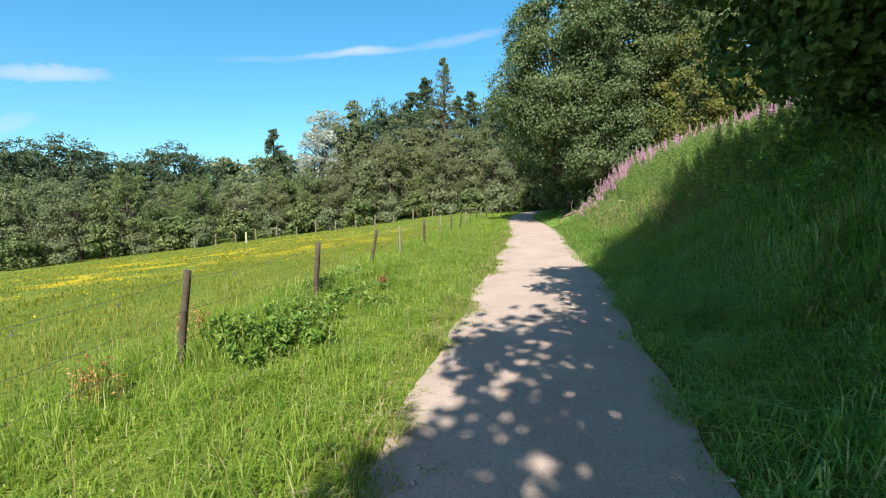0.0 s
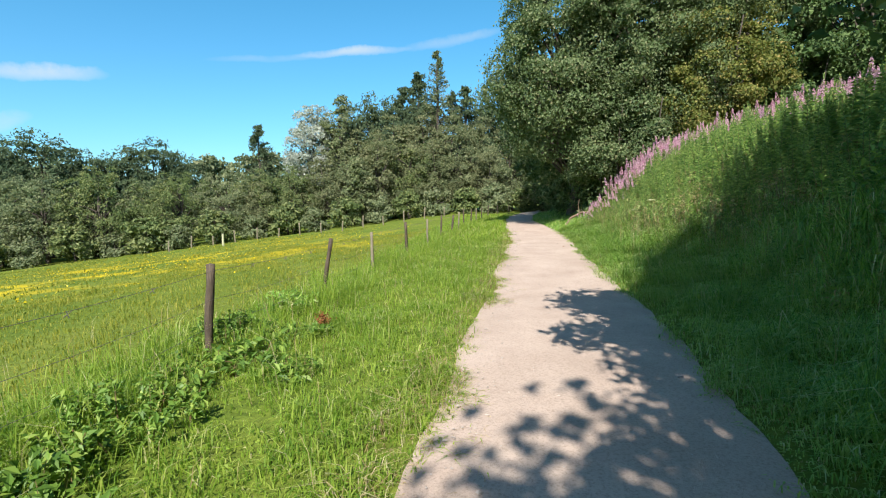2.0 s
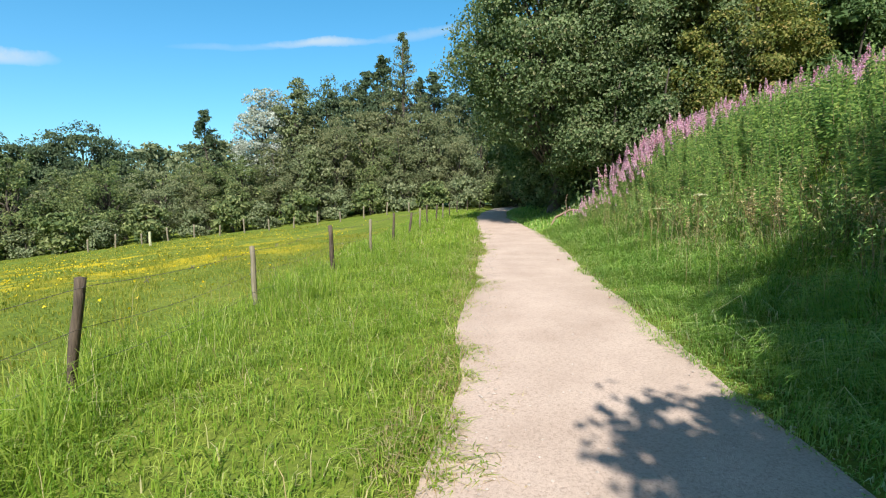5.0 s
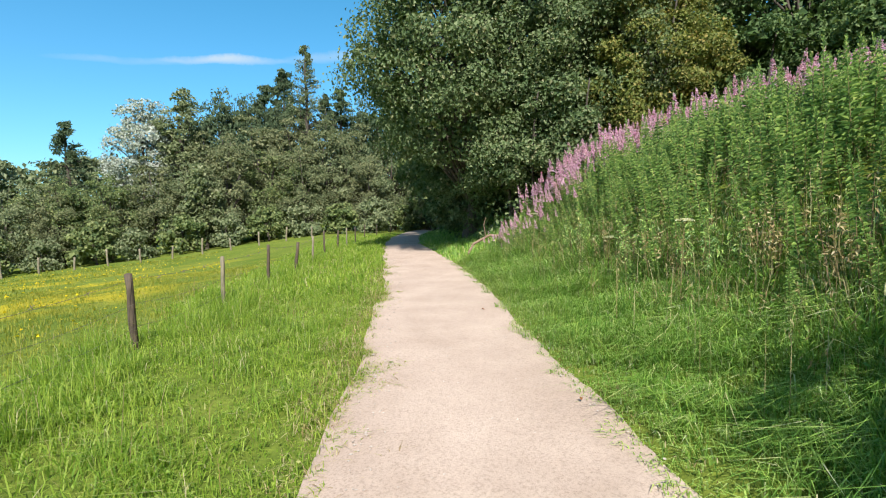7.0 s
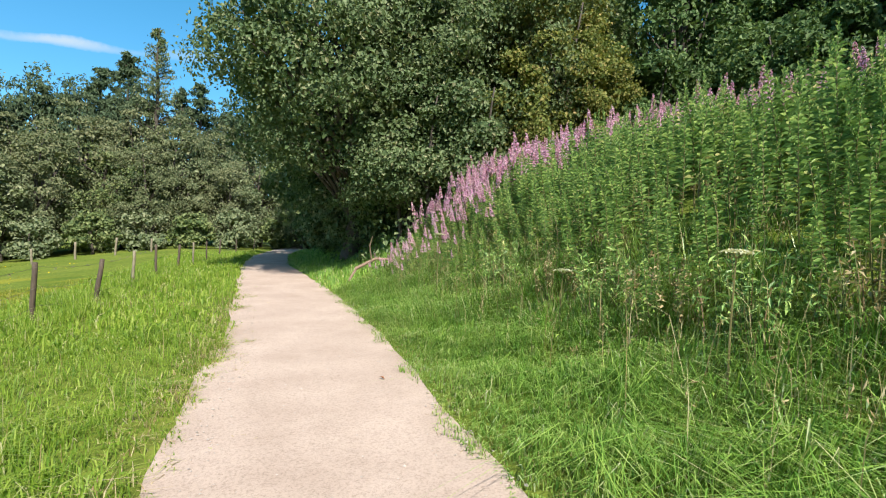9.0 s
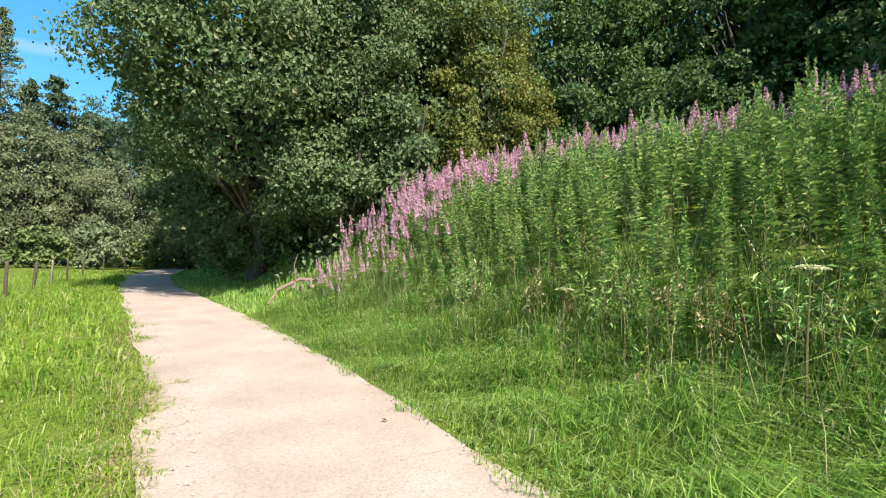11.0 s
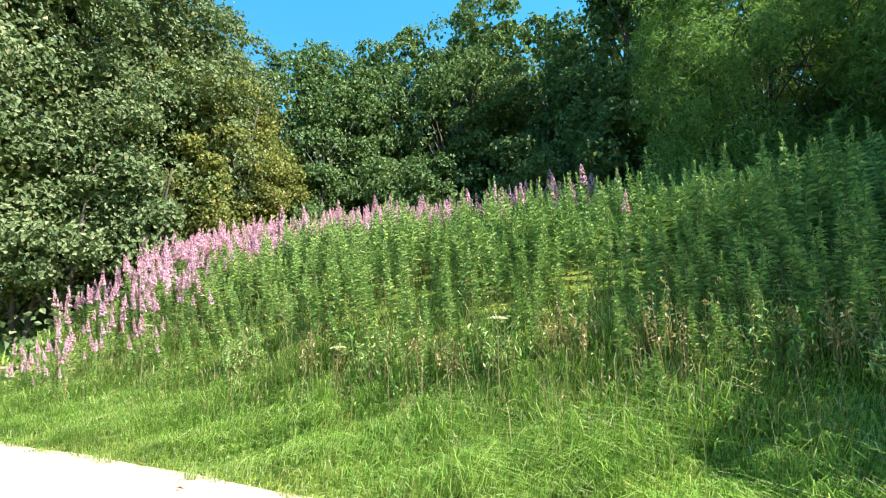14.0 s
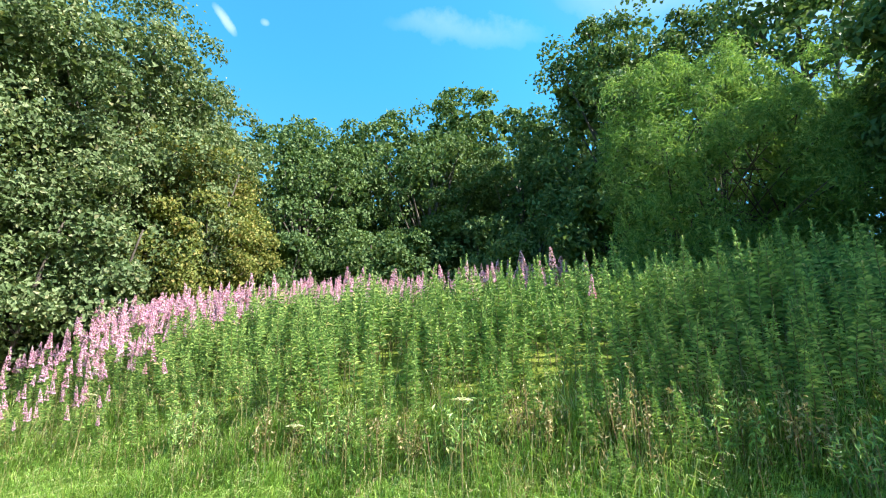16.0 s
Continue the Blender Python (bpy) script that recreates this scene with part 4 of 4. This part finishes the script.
# ---- single plants and small things ----
def weed_clump(name, x, y, r, h, n, material, label, leaf):
    root = tagged(new(name), label, "weeds")
    root.location = (x, y, float(land(x, y)))
    m = 26
    a, q = rng.uniform(0, 2 * np.pi, m), np.sqrt(rng.uniform(0, 1, m)) * r
    st, P, N = [], [], []
    for i in range(m):
        b = np.array([np.cos(a[i]) * q[i], np.sin(a[i]) * q[i], 0])
        t = b * 1.25 + np.array([0, 0, h * rng.uniform(0.65, 1.1) * (1 - 0.35 * q[i] / r)])
        st.append(tube([b - [0, 0, 0.05], (b + t) / 2 + rng.normal(0, 0.02, 3), t], [0.006, 0.005, 0.002], 4))
        k = rng.uniform(0.25, 1.0, (n // m, 1))
        w = unit(rng.normal(size=(n // m, 3)) * np.array([1, 1, 0.2]))
        P.append(b + (t - b) * k + w * leaf[0] * 0.6)
        N.append(unit(w * 0.4 + np.array([0, 0, 1.0]) + 0.3 * rng.normal(size=w.shape)))
    tagged(part("stalk", joined(st), WEED_STEM, root), kind="stuff")
    tagged(part("foliage", leaves(np.concatenate(P), np.concatenate(N), leaf[0], leaf[1], 0.4), material, root), kind="stuff")
    return root


weed_clump("nettle_clump", -1.8, 4.6, 0.5, 0.42, 1500, NETTLE, "clump of green nettles beside the fence", (0.075, 0.036))
weed_clump("nettle_clump", -2.2, 5.0, 0.45, 0.40, 1200, NETTLE, "clump of green nettles at the foot of a stake", (0.07, 0.034))
weed_clump("nettle_clump", -1.95, 5.8, 0.4, 0.34, 900, NETTLE, "straggling green nettles along the fence", (0.065, 0.03))
weed_clump("nettle_clump", -2.2, 7.9, 0.4, 0.34, 700, NETTLE, "dark tuft of weeds below a leaning stake", (0.06, 0.028))
weed_clump("nettle_clump", -2.1, 9.4, 0.4, 0.3, 600, LUSH, "tuft of rank green weeds along the fence", (0.09, 0.022))
for x, y, r, hh in ((-2.0, 6.95, 0.35, 0.24), (-2.0, 6.5, 0.3, 0.22), (-1.7, 7.25, 0.3, 0.2), (-1.2, 6.8, 0.22, 0.16), (-1.5, 7.9, 0.25, 0.18)):
    weed_clump("dock_clump", x, y, r, hh, 200, NETTLE, "low clump of broad dark green leaves below the fence", (0.095, 0.042))
weed_clump("ragwort", -3.15, 5.5, 0.22, 0.5, 420, TAN, "withered orange weed standing in the fence line", (0.04, 0.02))
weed_clump("ragwort", -2.9, 3.6, 0.16, 0.5, 240, TAN, "small withered orange weed by the wire", (0.035, 0.02))

for x, y, r, hh in ((5.25, 11.4, 0.3, 0.75), (5.4, 12.6, 0.35, 0.85), (5.55, 13.6, 0.3, 0.8), (5.6, 15.2, 0.35, 0.7), (5.9, 16.9, 0.3, 0.7), (5.35, 10.3, 0.35, 0.8)):
    weed_clump("withered_weed", x, y, r, hh, 420, STRAW, "withered brown weed at the foot of the fireweed", (0.05, 0.022))
for x, y in ((5.2, 12.0), (5.5, 14.4), (5.75, 16.0), (6.1, 18.3), (4.9, 10.9)):
    weed_clump("mugwort", x, y, 0.35, 0.8, 620, WEED, "grey-green leafy weed in front of the fireweed", (0.08, 0.022))

dock = tagged(new("dock_plant"), "dock plant with broad leaves and a rusty red seed head", "plant")
dock.location = (-1.28, 8.2, float(land(-1.28, 8.2)))
dp = rng.normal(size=(240, 3)) * np.array([0.045, 0.045, 0.035]) + np.array([0, 0, 0.13])
part("seed_head", leaves(dp, unit(rng.normal(size=(240, 3))), 0.026, 0.02), RUST, dock, "rusty red seed head")["kind"] = "stuff"
da = rng.uniform(0, 2 * np.pi, 26)
db = np.stack([0.03 * np.cos(da) + 0.05, 0.03 * np.sin(da) - 0.22, 0.03 + 0 * da], 1)
part("leaf", strip_leaves(db, unit(np.stack([np.cos(da), np.sin(da), rng.uniform(0.3, 1.1, 26)], 1)), np.stack([-np.sin(da), np.cos(da), 0 * da], 1), rng.uniform(0.10, 0.2, 26), np.full(26, 0.05), np.full(26, 0.25)), NETTLE, dock)


def umbel(x, y, h, label):
    root = tagged(new("hogweed"), label, "wildflower")
    root.location = (x, y, float(land(x, y)))
    part("stem", tube([(0, 0, -0.05), (0.02, 0.01, h * 0.5), (0.03, 0, h)], [0.009, 0.007, 0.004], 5), WEED_STEM, root)
    a, q = rng.uniform(0, 2 * np.pi, 150), np.sqrt(rng.uniform(0, 1, 150)) * 0.10
    P = np.stack([0.03 + q * np.cos(a), q * np.sin(a), h + 0.04 - 2.2 * q * q], 1)
    part("flower_head", leaves(P, unit(rng.normal(size=(150, 3)) * 0.3 + np.array([0, 0, 1.0])), 0.024, 0.022, 0), CREAM, root, "flat cream flower head")
    rays = [tube([(0.03, 0, h - 0.02), tuple(P[i] - [0, 0, 0.005])], [0.002, 0.0015], 3) for i in range(0, 150, 10)]
    part("spokes", joined(rays), WEED_STEM, root)


for x, y, h in ((5.75, 19.9, 1.15), (5.45, 16.4, 0.62), (5.0, 14.3, 0.95)):
    umbel(x, y, h, "hogweed with a flat cream flower head in bank grass")

snag = tagged(new("dead_branch"), "fallen reddish-brown dead branch at the foot of the trees", "branch")
snag.location = (6.1, 24.0, float(land(6.1, 24.0)) + 0.15)
part("limb", tube([(-0.5, 0.1, 0.15), (0.0, 0, 0.42), (0.6, -0.1, 0.40), (1.3, -0.2, 0.22)], [0.045, 0.04, 0.032, 0.015], 7), DEAD_WOOD, snag, smooth=True)
part("twig", tube([(-0.1, 0, 0.35), (-0.2, -0.1, 0.75), (-0.15, -0.15, 1.0)], [0.022, 0.014, 0.006], 5), DEAD_WOOD, snag)
part("twig", tube([(0.5, -0.1, 0.4), (0.65, -0.25, 0.75)], [0.018, 0.006], 5), DEAD_WOOD, snag)
part("twig", tube([(-0.45, 0.1, 0.2), (-0.7, 0, -0.15)], [0.03, 0.03], 5), DEAD_WOOD, snag)

# loose stones on the path, thickest along its edges
OCTA = np.array([(1, 0, 0), (0, 1, 0), (-1, 0, 0), (0, -1, 0), (0, 0, 0.6), (0, 0, -0.4)], float)
OCT_T = np.array([(0, 1, 4), (1, 2, 4), (2, 3, 4), (3, 0, 4), (1, 0, 5), (2, 1, 5), (3, 2, 5), (0, 3, 5)])
n_st = 1700
sy = rng.uniform(0.5, 26, n_st)
e = rng.uniform(0, 1, n_st)
e = np.where(rng.uniform(size=n_st) < 0.6, np.where(e < 0.6, e * 0.2, 1 - (1 - e) * 0.2), e)
sx = path_left(sy) * (1 - e) + path_right(sy) * e
sr = rng.uniform(0.004, 0.013, n_st) * np.where(rng.uniform(size=n_st) < 0.06, 1.7, 1)
SV = (OCTA[None] * rng.uniform(0.6, 1.3, (n_st, 6, 1))) * sr[:, None, None] + np.stack([sx, sy, 0.012 + 0 * sx], 1)[:, None]
tagged(solid("loose_stones", SV.reshape(-1, 3), (OCT_T[None] + 6 * np.arange(n_st)[:, None, None]).reshape(-1, 3), STONE), "small loose stones scattered on the footpath", "stones", kind="stuff")
for x, y in ((3.55, 16.75), (3.2, 13.2)):
    lf = leaves(np.array([[x, y, 0.03]]), np.array([[0.2, 0.1, 1.0]]), 0.05, 0.035)
    tagged(solid("fallen_leaf", *lf, RUST), "single brown fallen leaf on the footpath", "leaf")
